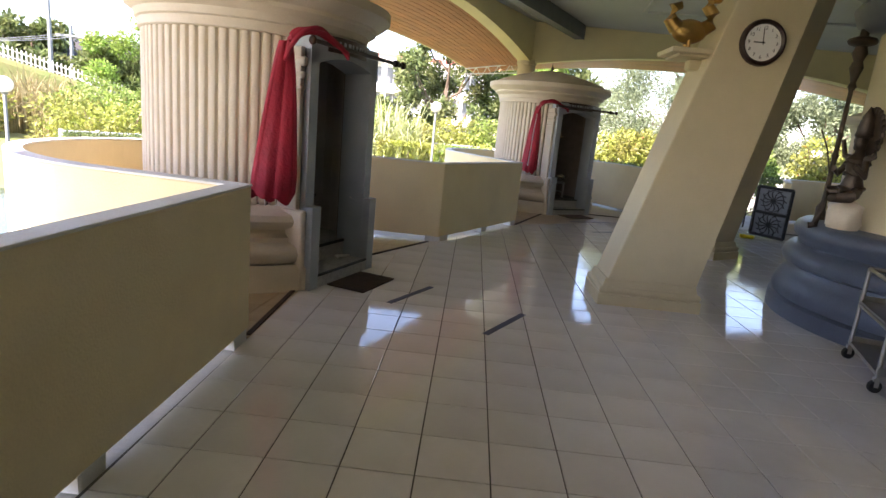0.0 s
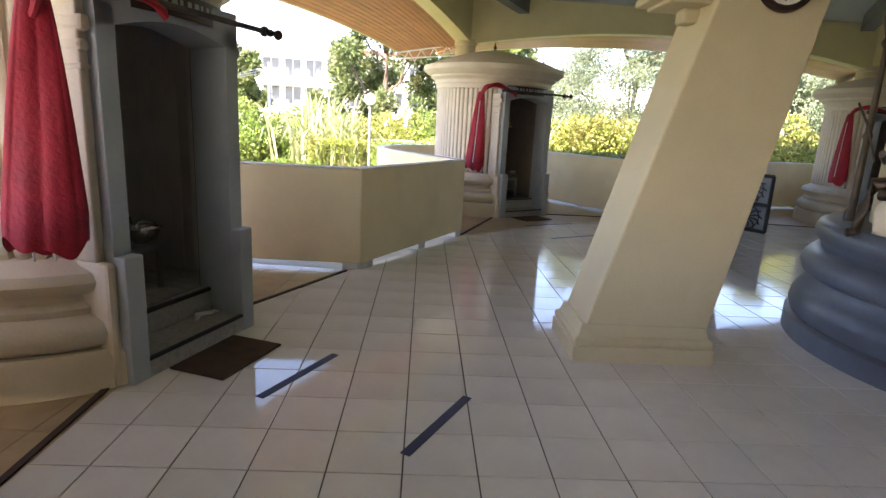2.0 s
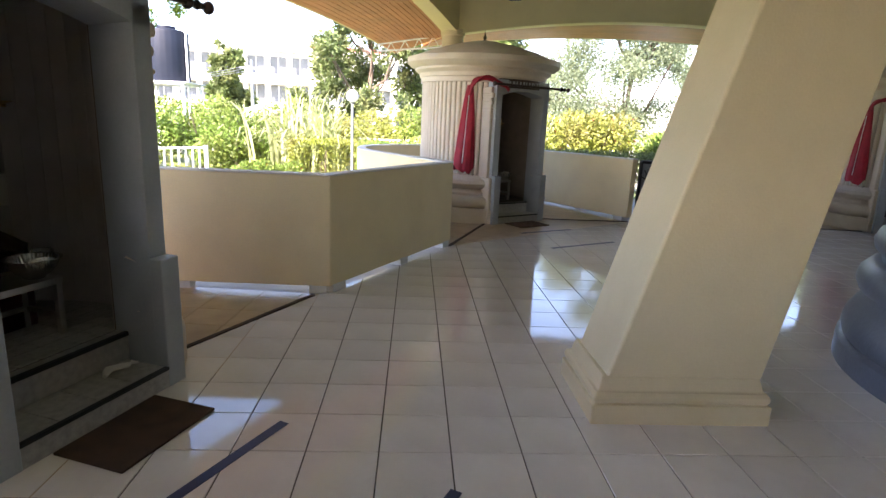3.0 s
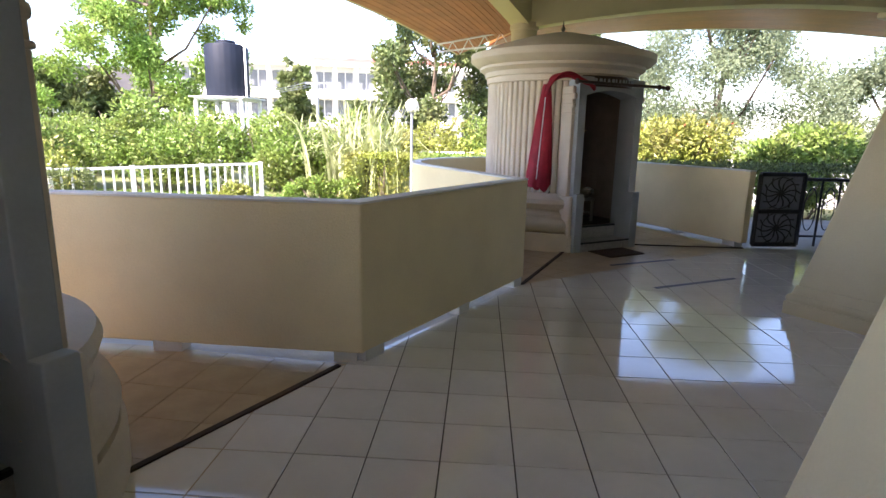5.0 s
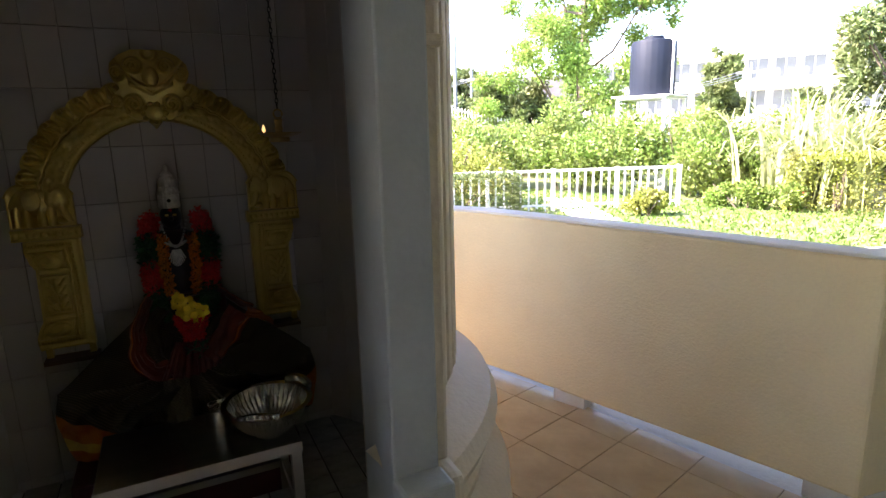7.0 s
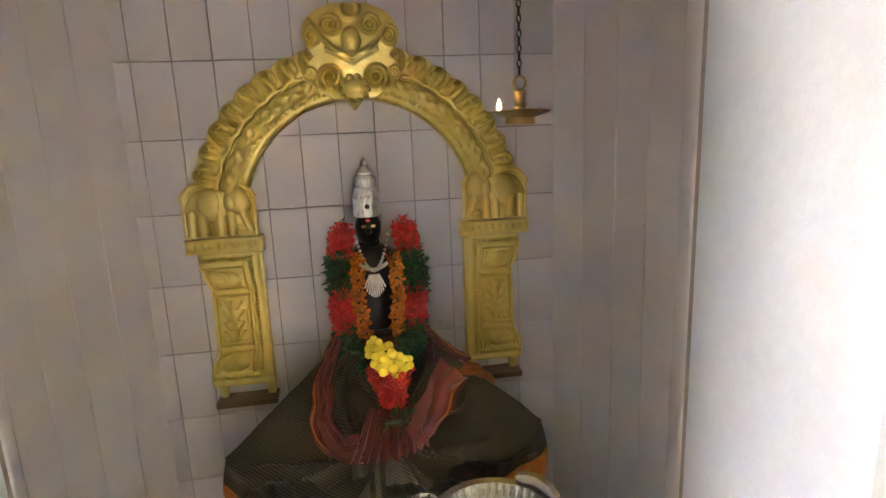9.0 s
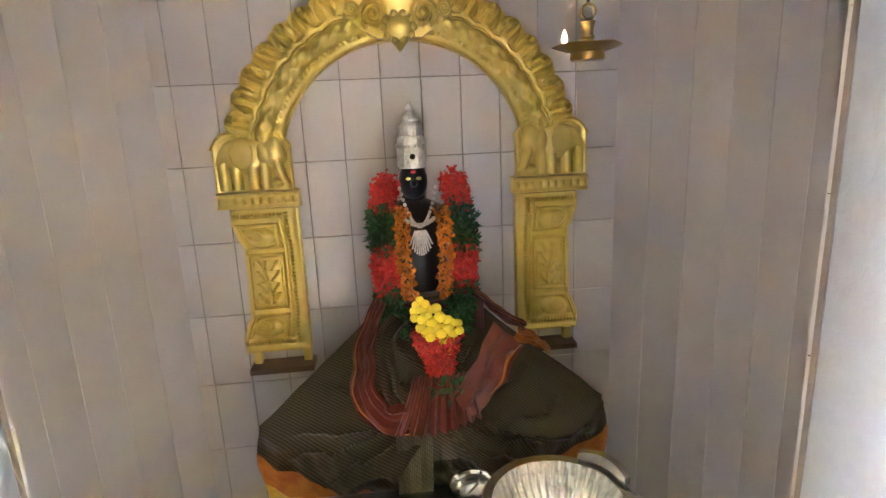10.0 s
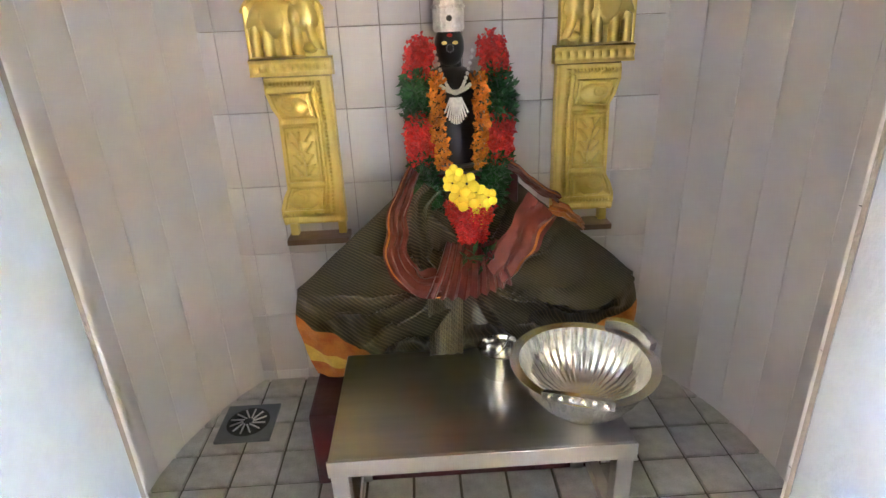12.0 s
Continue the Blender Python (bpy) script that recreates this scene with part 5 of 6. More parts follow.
def make_arch(m):
    a = thing("altar_arch", "embossed golden brass arch standing against the tiled wall", "altar arch", "", m)
    zc, r_in, r_out, low = 1.12, 0.274, 0.398, radians(12.5)
    leaves = 19

    def band(s, t):
        ang = math.pi - low - (math.pi - 2 * low) * s
        lobe = 0.009 * abs(math.sin(s * math.pi * leaves)) ** 0.7
        r = r_in + (r_out - r_in + lobe) * t
        return UC + r * math.cos(ang), zc + r * math.sin(ang)

    def band_h(s, t):
        q = s if s < 0.5 else 1 - s
        h = 0.010 + 0.006 * bump_at(t, 0.02, 0.03)
        h += 0.006 * bump_at(t, 0.17, 0.022) * (0.6 + 0.4 * math.sin(q * 420))
        h += 0.015 * max(0.0, 1 - ((t - 0.35) / 0.15) ** 2) ** 0.5
        h += 0.0035 * math.sin(q * 95 + 22 * t) * bump_at(t, 0.35, 0.10) + 0.002 * math.sin(q * 190 - 30 * t) * bump_at(t, 0.35, 0.10)
        h += 0.007 * bump_at(t, 0.525, 0.020) * (0.7 + 0.3 * math.sin(q * 420)) + 0.006 * bump_at(t, 0.585, 0.018)
        p = (q * leaves - 0.55 * (t - 0.62)) % 1.0
        if t > 0.60:
            x, y = (p - 0.5) / 0.46, (t - 0.80) / 0.20
            h += 0.020 * max(0.0, 1 - x * x - 0.75 * y * y) ** 0.5 * (0.75 + 0.25 * math.sin(9 * x + 4 * y))
            h += 0.010 * bump_at(math.hypot(x - 0.1, y - 0.45), 0.30, 0.13)
            h -= 0.006 * bump_at(math.hypot(x - 0.1, y - 0.45), 0.0, 0.18)
        return h + 0.0012 * noise.noise((s * 60, t * 14, 0))

    part("arch_band", relief_band(band, 400, 44, band_h), GOLD, a, smooth=True)
    # crest of scrolls at the crown
    wide = [(1.395, 0.045), (1.42, 0.085), (1.445, 0.118), (1.47, 0.112), (1.492, 0.088), (1.515, 0.104), (1.54, 0.113), (1.565, 0.108), (1.59, 0.082), (1.608, 0.040)]

    def crest_place(s, t):
        z = 1.395 + 0.213 * s
        return UC + (2 * t - 1) * blend(wide, z), z

    def crest_h(s, t):
        z = 1.395 + 0.213 * s
        x = abs((2 * t - 1) * blend(wide, z))
        h = 0.030 + 0.010 * dome_at(x, z, 0.0, 1.53, 0.12, 0.09)
        h += 0.012 * curl_at(x, z, 0.044, 1.558, 0.024, 0.0048, 1) + 0.011 * curl_at(x, z, 0.088, 1.535, 0.022, 0.0045, -1, 2.0)
        h += 0.012 * curl_at(x, z, 0.052, 1.445, 0.028, 0.0050, 1, 1.0) + 0.008 * curl_at(x, z, 0.098, 1.455, 0.016, 0.004, -1)
        h += 0.014 * dome_at(x, z, 0.0, 1.525, 0.022, 0.030) + 0.008 * ring_at(x, z, 0.0, 1.595, 0.02, 0.006)
        h += 0.010 * bump_at(z - 1.494 - 0.9 * x * x / 0.1, 0.0, 0.006) + 0.007 * bump_at(z - 1.478 - 0.5 * x, 0.0, 0.005) * (x < 0.06)
        return h + 0.002 * math.sin(x * 420) * bump_at(z, 1.425, 0.012)

    part("crest", relief_band(crest_place, 90, 90, crest_h), GOLD, a, "embossed crest of scrolls", smooth=True)
    flower_boss = part("pendant", ball((UC, BACK - 0.042, 1.418), 0.026, None, 16, 10, (1.2, 0.5, 1)), GOLD, a, "flower boss", smooth=True)
    for q in range(10):
        ang = 2 * math.pi * q / 10
        part("petal", ball((UC + 0.030 * math.cos(ang), BACK - 0.042, 1.418 + 0.027 * math.sin(ang)), 0.009, None, 8, 6), GOLD, flower_boss, smooth=True)
    part("tip", tube([(UC, BACK - 0.034, 1.392), (UC, BACK - 0.026, 1.370)], 0.020, 8, taper=0.002), GOLD, flower_boss, smooth=True)
    for sx in (-1, 1):
        # block with an elephant in relief
        def blk(s, t, sx=sx):
            edge = min(s, 1 - s) * 0.170
            top = 0.128 - 0.034 * max(0.0, 1 - edge / 0.036) ** 2
            return UC + sx * (0.254 + 0.170 * s), 1.084 + top * t

        def blk_h(s, t):
            x, y = s * 0.170, t * 0.128
            body = 0.9 * dome_at(x, y, 0.100, 0.080, 0.062, 0.038)
            head = 1.0 * dome_at(x, y, 0.040, 0.088, 0.030, 0.034)
            ear = 1.15 * dome_at(x, y, 0.058, 0.084, 0.017, 0.026)
            trunk = 0.85 * max(dome_at(x, y, 0.020 + 0.010 * math.sin((y - 0.03) * 40), y, 0.011, 1.0) if 0.018 < y < 0.088 else 0, dome_at(x, y, 0.034, 0.020, 0.014, 0.010))
            legs = max(0.75 * max(0.0, 1 - ((x - lx) / 0.012) ** 2) ** 0.5 for lx in (0.060, 0.084, 0.122, 0.148)) if 0.006 < y < 0.07 else 0.0
            cloth = 0.12 * (dome_at(x, y, 0.104, 0.086, 0.024, 0.034) > 0)
            return 0.011 + 0.019 * (max(body, head, ear, trunk, legs) + cloth) + 0.004 * bump_at(min(s, 1 - s), 0.03, 0.03)

        blk_ob = part("relief_block", relief_band(blk, 80, 60, blk_h), GOLD, a, "block with an embossed elephant", smooth=True)
        part("rim", tube([(UC + sx * (0.254 + 0.170 * q), BACK - 0.012, 1.084 + 0.128 - 0.034 * max(0.0, 1 - min(q, 1 - q) * 0.170 / 0.036) ** 2) for q in (k / 16 for k in range(17))], 0.006, 6), GOLD, blk_ob, smooth=True)

        def led(s, t, sx=sx):
            return UC + sx * (0.243 + 0.182 * s), 1.046 + 0.040 * t

        part("ledge", relief_band(led, 90, 14, lambda s, t: 0.022 + 0.006 * bump_at(t, 0.1, 0.1) + 0.006 * bump_at(t, 0.9, 0.1) + 0.006 * abs(math.sin(s * 32)) * bump_at(t, 0.5, 0.18)), GOLD, a, smooth=True)

        def pil(s, t, sx=sx):
            out = blend([(0, 0.150), (0.06, 0.156), (0.12, 0.156), (0.20, 0.146), (0.26, 0.134), (0.74, 0.130), (0.80, 0.142), (0.90, 0.152), (1, 0.150)], t)
            return UC + sx * (0.250 + out * s), 0.700 + 0.347 * t

        def pil_h(s, t):
            h = 0.013 + 0.006 * bump_at(s, 0.03, 0.04) + 0.005 * bump_at(s, 0.97, 0.03)
            rope = max(bump_at(s, 0.20, 0.026) * (0.06 < t < 0.965), bump_at(t, 0.950, 0.012) * (s > 0.20), bump_at(t, 0.075, 0.012) * (s > 0.20))
            h += 0.008 * rope * (0.7 + 0.4 * math.sin(t * 230 if s < 0.24 else s * 120))
            h += 0.006 * bump_at(s, 0.28, 0.018) * (0.1 < t < 0.93) + 0.006 * bump_at(t, 0.02, 0.02)
            if 0.30 < s < 0.97 and 0.09 < t < 0.92:
                for lo, hi in ((0.10, 0.27), (0.30, 0.70), (0.73, 0.90)):
                    if lo < t < hi:
                        x, y = (s - 0.635) / 0.31, (t - (lo + hi) / 2) / ((hi - lo) / 2)
                        edge = max(abs(x), abs(y))
                        h += 0.007 * bump_at(edge, 0.93, 0.06) + 0.004 * bump_at(edge, 0.78, 0.05)
                        if edge < 0.76:
                            if hi - lo < 0.25:
                                h += 0.012 * dome_at(x, y, 0.0, -0.1, 0.75, 0.75) + 0.004 * curl_at(x, y, 0.25, 0.1, 0.5, 0.10)
                            else:
                                stalk = bump_at(x - 0.15 * math.sin(3 * y), 0.0, 0.07)
                                leaf = max(bump_at(abs(x) - 0.16 - 0.5 * abs(((y * 2.6) % 1) - 0.2), 0.0, 0.10), 0)
                                h += 0.006 * stalk + 0.006 * leaf + 0.006 * dome_at(x, y, 0.0, 0.0, 0.9, 0.9)
            return h

        part("pillar_panel", relief_band(pil, 70, 130, pil_h), GOLD, a, smooth=True)
        for x in (0.262, 0.378):
            u = UC + sx * x
            part("foot", box(u - 0.009, BACK - 0.028, 0.676, u + 0.009, BACK - 0.006, 0.706), GOLD, a)
        u0, u1 = sorted((UC + sx * 0.245, UC + sx * 0.392))
        sh = tagged(part("ledge_shelf", box(u0, BACK - 0.06, 0.662, u1, BACK + 0.004, 0.675), LEDGE), "small brown wooden ledge under the brass arch", "shelf", "ledges under the arch")
        sh.matrix_world = m


make_arch(S1M)


def make_idol(m):
    s = thing("deity_statue", "small black stone statue with a silver crown", "statue", "", m)
    u, d = 0.022, 1.045
    bm = ball((u, d, 1.100), 0.036, None, 18, 14, (0.86, 0.9, 1.18))
    lathe([(0.030, 0.84), (0.072, 0.87), (0.070, 0.96), (0.076, 1.02), (0.060, 1.045), (0.026, 1.06), (0.024, 1.08)], 20, u, d + 0.01, bm)
    ball((u, d - 0.034, 1.098), 0.008, bm, 8, 6)
    part("figure", bm, BLACKSTONE, s, smooth=True)
    c = thing("crown", "tall tiered silver crown on the statue", "crown", "", m)
    prof = [(0.034, 1.128), (0.037, 1.135), (0.037, 1.172), (0.034, 1.176), (0.036, 1.182), (0.032, 1.198), (0.029, 1.200), (0.031, 1.206), (0.030, 1.222), (0.020, 1.232), (0.022, 1.236), (0.016, 1.246), (0.007, 1.252), (0.011, 1.258), (0.006, 1.268), (0.0, 1.276)]
    part("crown_body", lathe([(r * 0.84, 1.128 + (z - 1.128) * 0.92) for r, z in prof], 56, u, d, None, 0, 360, lambda a, i: 1 + 0.03 * math.sin(a * 20)), CROWNSILVER, c, smooth=True)
    part("jewel", ball((u, d - 0.031, 1.153), 0.006, None, 8, 6), BLACKSTONE, c)
    for k in range(18):
        a = 2 * math.pi * k / 18
        part("bead", ball((u + 0.031 * math.cos(a), d + 0.031 * math.sin(a), 1.174), 0.004, None, 6, 5), CROWNSILVER, c)
    # eyes and mark as small plain inlays
    for k, (x, z) in enumerate(((-0.011, 1.108), (0.011, 1.108), (0.0, 1.122))):
        part("inlay", ball((u + x, d - 0.031, z), 0.0045, None, 8, 6, (1.3, 0.5, 0.8)), GOLD if k < 2 else PETALRED, s)


make_idol(S1M)


def strand(points, n):
    """Even places along a line through points."""
    pts = [Vector(p) for p in points]
    seg = [(b - a).length for a, b in zip(pts, pts[1:])]
    total = sum(seg)
    out = []
    for k in range(n):
        s = total * (k + 0.5) / n
        for a, b, l in zip(pts, pts[1:], seg):
            if s <= l:
                out.append(a.lerp(b, s / l))
                break
            s -= l
    return out


def petal_cluster(c, r, n, seed, size, flat=0.6):
    """A dense tuft of small curled petals."""
    rng = np.random.default_rng(seed)
    o = rng.normal(0, 1, (n, 3))
    o[:, 1] -= 0.6
    o /= np.linalg.norm(o, axis=1)[:, None]
    p = np.array(c) + o * r * rng.uniform(0.55, 1.0, (n, 1)) * np.array([1, flat, 1])
    return np.concatenate([p, o], 1)


def make_garland(m):
    g = thing("flower_garland", "thick red and green flower garland hung on the statue", "garland", "", m)
    u, d = 0.032, 0.985
    left = [(u - 0.068, d + 0.01, 1.105), (u - 0.084, d - 0.01, 1.02), (u - 0.082, d - 0.03, 0.93), (u - 0.070, d - 0.05, 0.84), (u - 0.04, d - 0.07, 0.785)]
    right = [(2 * u - x, y, z) for x, y, z in left]
    bands = [(1.055, 1.13, PETALRED), (0.965, 1.055, PETALGREEN), (0.885, 0.965, PETALRED), (0.78, 0.885, PETALGREEN)]
    for side, pts in enumerate((left, right)):
        for b, (lo, hi, mt) in enumerate(bands):
            pl = []
            for k, p in enumerate(strand(pts, 44)):
                if lo <= p.z < hi:
                    pl.append(petal_cluster(p, 0.029 if mt is PETALRED else 0.027, 200 if mt is PETALRED else 60, 100 + k + 50 * side, 1))
            if pl:
                ob = new("petal_band", leaf_mesh("petal_band", np.concatenate(pl), 0.0120 if mt is PETALRED else 0.0105, mt, 0.5 if mt is PETALRED else 1.5))
                ob.parent = g
                tagged(ob, "", "", "", "stuff")
                core = [p for p in strand(pts, 44) if lo <= p.z < hi]
                if len(core) > 2:
                    part("core", tube(core, 0.014, 10), mt, g, smooth=True)
    pl = []
    for k in range(14):
        t = k / 13
        w = 0.042 * (1 - t) ** 1.3 + 0.003
        for x in (-w, 0, w):
            pl.append(petal_cluster((u + 0.012 + x * 0.75, d - 0.110 - 0.070 * t, 0.818 - 0.088 * t), 0.019 - 0.009 * t, 90, 300 + k, 1))
    ob = new("tassel", leaf_mesh("tassel", np.concatenate(pl), 0.0085, PETALRED, 0.7))
    ob.parent = g
    ob = new("tassel_tip", leaf_mesh("tassel_tip", np.concatenate([petal_cluster((u + 0.02 + x, d - 0.205, 0.742), 0.018, 60, 400 + i, 1) for i, x in enumerate((-0.02, 0.01, 0.03))]), 0.011, PETALGREEN, 2.2))
    ob.parent = g
    o = thing("marigold_garland", "orange marigold string round the statue's neck", "garland", "", m)
    for side in (-1, 1):
        for k, p in enumerate(strand([(u + side * 0.040, d - 0.03, 1.055), (u + side * 0.044, d - 0.055, 0.97), (u + side * 0.034, d - 0.07, 0.88)], 8)):
            ob = new("flower", leaf_mesh("flower", petal_cluster(p, 0.015, 80, 500 + k + 20 * side, 1), 0.0115, PETALORANGE, 0.6))
            ob.parent = o
    y = thing("yellow_flowers", "bunch of yellow flowers laid on the garland", "flowers", "", m)
    for k, (x, z, r) in enumerate(((-0.022, 0.865, 0.016), (0.005, 0.862, 0.018), (-0.008, 0.838, 0.018), (0.022, 0.845, 0.017), (0.030, 0.820, 0.018), (0.006, 0.826, 0.017), (0.028, 0.795, 0.017), (0.045, 0.835, 0.015), (-0.018, 0.885, 0.014))):
        bm = bmesh.new()
        for q in range(5):
            a = 2 * math.pi * q / 5 + k
            ball((u + x + r * 0.68 * math.cos(a), d - 0.116 - 0.002 * q - 0.0012 * k, z + r * 0.68 * math.sin(a)), r * 0.60, bm, 10, 8, (1, 0.40, 1))
        part("bloom", bm, PETALYELLOW, y, smooth=True)
    n = thing("necklace", "white silver bead necklace with a fan pendant", "necklace", "", m)
    for k in range(26):
        t = k / 25 * 2 - 1
        part("bead", ball((u - 0.006 + 0.036 * t, d - 0.02 - 0.02 * (1 - t * t), 1.02 + 0.075 * t * t), 0.0040, None, 6, 5), CROWNSILVER, n)
    for k in range(11):
        t = k / 10 * 2 - 1
        p0 = Vector((u - 0.006 + 0.010 * t, d - 0.042, 1.012))
        p1 = p0 + Vector((0.013 * t, -0.008, -0.050 + 0.022 * t * t))
        part("fan_rib", tube([p0, p1], 0.0019, 5), CROWNSILVER, n)
    for k in range(13):
        t = k / 12 * 2 - 1
        part("collar_bead", ball((u - 0.006 + 0.028 * t, d - 0.038, 1.022 + 0.012 * t * t), 0.0046, None, 6, 5), CROWNSILVER, n)


make_garland(S1M)


def make_sari(m):
    s = thing("silk_skirt", "dark green silk cloth with rust and gold borders", "cloth", "", m)
    u0 = 0.035

    def skin(a, t, off=0.0):
        """a: -1 to 1 across, t: 0 at the waist to 1 at the hem."""
        if t < 0.6:
            q = t / 0.6
            w, ze = 0.085 + 0.285 * q ** 1.12, 0.86 - 0.222 * q ** 0.95
        else:
            q = (t - 0.6) / 0.4
            w, ze = 0.370 - 0.028 * q + 0.012 * math.sin(math.pi * q), 0.638 - 0.20 * q
        w -= 0.012 * math.exp(-((t - 0.6) / 0.09) ** 2)
        zc = 0.865 - 0.44 * t
        k = a * a
        z = zc + (ze - zc) * k
        dc = 0.965 - 0.185 * min(1, t / 0.6) ** 0.8 + 0.16 * max(0, t - 0.6) / 0.4
        de = 1.03 - 0.13 * min(1, t / 0.6)
        # folds run out from the waist to the two knees
        s_a = abs(a)
        phi = math.atan2((t - 0.30) * 1.35, s_a + 0.10) + 0.10 * noise.noise((a * 3, t * 3, 7.7))
        grow = min(1, s_a / 0.30) * max(0.0, 1 - s_a ** 4) * min(1, t / 0.25)
        fold = -0.062 * grow * (1 - abs(math.sin(phi * 6.6 + (0.9 if a < 0 else 0.2)))) ** 1.6 - 0.022 * grow * (1 - abs(math.sin(phi * 15 + a * 2))) ** 2
        fold += 0.012 * t * math.sin(a * 17 + 2 * t) * max(0, 1 - 2 * s_a)
        fold *= 1 - 0.5 * max(0, min(1, (t - 0.70) / 0.15))
        crease = 0.016 * noise.noise((a * 4.0, t * 5.0, 3.3)) + 0.010 * noise.noise((a * 12.0, t * 10.0, 1.1))
        lift = off
        if off < 0:
            lift = 0.012 + 0.020 * max(0.0, t - 0.2) + 0.016 * (1 - abs(math.sin(phi * 8 + 1.1 * a))) ** 1.5 * grow
        return Vector((u0 + w * a, dc + (de - dc) * abs(a) ** 1.7 + fold + crease * t - lift, z + 0.5 * crease * t))

    def sheet(name, a0, a1, t0, t1, na, ntt, mt, off, label="", fa=None):
        bm = bmesh.new()
        g = []
        for i in range(na + 1):
            row = []
            for j in range(ntt + 1):
                x, y = i / na, j / ntt
                a, t = (fa(x, y) if fa else (a0 + (a1 - a0) * x, t0 + (t1 - t0) * y))
                row.append(bm.verts.new(skin(a, t, off)))
            g.append(row)
        for p, q in zip(g, g[1:]):
            for j in range(ntt):
                bm.faces.new((p[j], p[j + 1], q[j + 1], q[j]))
        return part(name, bm, mt, s, label, smooth=True)

    sheet("skirt", -1, 1, 0, 1, 190, 100, SARI, 0.0)
    for sx in (-1, 1):
        sheet("upper_drape", 0, 1, 0, 1, 90, 46, SARI, -1.0, "loose upper fold of the silk", lambda x, y, sx=sx: (sx * (0.05 + 0.935 * x), 0.03 + (0.60 - 0.16 * (1 - x) ** 2 + 0.035 * math.sin(9 * x + sx)) * y))
    left_hem = sheet("hem_border", -1, -0.50, 0.83, 1.02, 30, 8, SARIGOLD, 0.005, "orange and gold border", lambda x, y: (-1.0 + 0.58 * x, 0.72 + 0.20 * x + (0.30 - 0.20 * x) * y))
    sheet("hem_border", 1, 0.50, 0.83, 1.02, 30, 8, SARIGOLD, 0.005, "orange and gold border", lambda x, y: (1.0 - 0.45 * x, 0.72 + 0.18 * x + (0.26 - 0.18 * x) * y))

    left_hem.data.materials.append(SARIYELLOW)
    for k, f in enumerate(left_hem.data.polygons):
        f.material_index = 1 if k % 8 in (4, 5) else 0

    def sash(name, pts, wide, off, mt, label="", pleats=9):
        """A folded band of cloth along points in the plane of the skirt's front."""
        bm = bmesh.new()
        g = []
        for _ in range(3):
            q = [Vector(p) for p in pts]
            pts = [q[0]] + [a.lerp(b, f) for a, b in zip(q, q[1:]) for f in (0.25, 0.75)] + [q[-1]]
        line = strand(pts, 40)
        for i, p in enumerate(line):
            d = (line[min(i + 1, 39)] - line[max(i - 1, 0)])
            nrm = Vector((-d.z, 0, d.x)).normalized()
            ww = wide(i / 39)
            row = []
            for j in range(13):
                t = j / 12 - 0.5
                row.append(bm.verts.new(p + nrm * (ww * t + 0.010 * noise.noise((p.x * 30, p.z * 30, 2.0))) + Vector((0, 0.016 * noise.noise((p.x * 22 + 3 * t, p.z * 22, t * 2)) - off + 0.022 * abs(((j * pleats / 12 + 0.25 * math.sin(i * 0.17)) % 1) - 0.5) - 0.006 * (1 - 4 * t * t), 0))))
            g.append(row)
        for p, q in zip(g, g[1:]):
            for j in range(12):
                bm.faces.new((p[j], p[j + 1], q[j + 1], q[j]))
        ob = part(name, bm, mt, s, label, smooth=True)
        if mt is SARIRED:
            ob.data.materials.append(SARIGOLD)
            for k, f in enumerate(ob.data.polygons):
                f.material_index = 1 if k % 12 == 1 else 0
        return ob

    sash("left_sash", [(-0.060, 0.95, 0.885), (-0.088, 0.91, 0.845), (-0.104, 0.87, 0.795), (-0.104, 0.83, 0.740), (-0.072, 0.80, 0.700), (-0.020, 0.785, 0.712)], lambda t: 0.026 + 0.034 * t, 0.04, SARIRED, "rust red folded border", 4)
    sash("inner_sash", [(-0.030, 0.93, 0.850), (-0.062, 0.89, 0.80), (-0.060, 0.84, 0.748), (-0.030, 0.80, 0.722)], lambda t: 0.040, 0.030, SARI, "dark green inner fold", 2)
    sash("right_sash", [(0.078, 0.785, 0.722), (0.105, 0.80, 0.752), (0.140, 0.83, 0.788), (0.178, 0.865, 0.828)], lambda t: 0.060 + 0.020 * t, 0.045, SARIRED, "rust red folded border", 2)
    sash("right_edge", [(0.215, 0.90, 0.815), (0.18, 0.925, 0.845), (0.125, 0.955, 0.880)], lambda t: 0.018, 0.035, SARIRED, "rust red cloth edge", 2)
    sash("gold_sash", [(0.195, 0.89, 0.812), (0.235, 0.91, 0.786), (0.285, 0.94, 0.745)], lambda t: 0.034 - 0.022 * t, 0.03, SARIGOLD, "gold cloth edge", 3)
    bm = bmesh.new()
    g = []
    for i in range(61):
        a = i / 60
        zig = 0.024 * abs((a * 9 + 0.3 * math.sin(7 * a)) % 1 - 0.5)
        top = Vector((-0.010 + 0.098 * a, 0.795 - zig, 0.776 - 0.008 * math.sin(a * math.pi)))
        bot = Vector((-0.052 + 0.158 * a, 0.750 - zig * 1.6, 0.690 + 0.018 * a - 0.016 * math.sin(a * math.pi)))
        g.append([bm.verts.new(top.lerp(bot, k / 5) + Vector((0, -0.012 * math.sin(math.pi * k / 5), 0))) for k in range(6)])
    for p, q in zip(g, g[1:]):
        for j in range(5):
            bm.faces.new((p[j], p[j + 1], q[j + 1], q[j]))
    fan = part("waist_pleats", bm, SARIRED, s, "rust red pleated fan with orange edge")
    fan.data.materials.append(SARIGOLD)
    for k, f in enumerate(fan.data.polygons):
        f.material_index = 0
    bm = bmesh.new()
    g = []
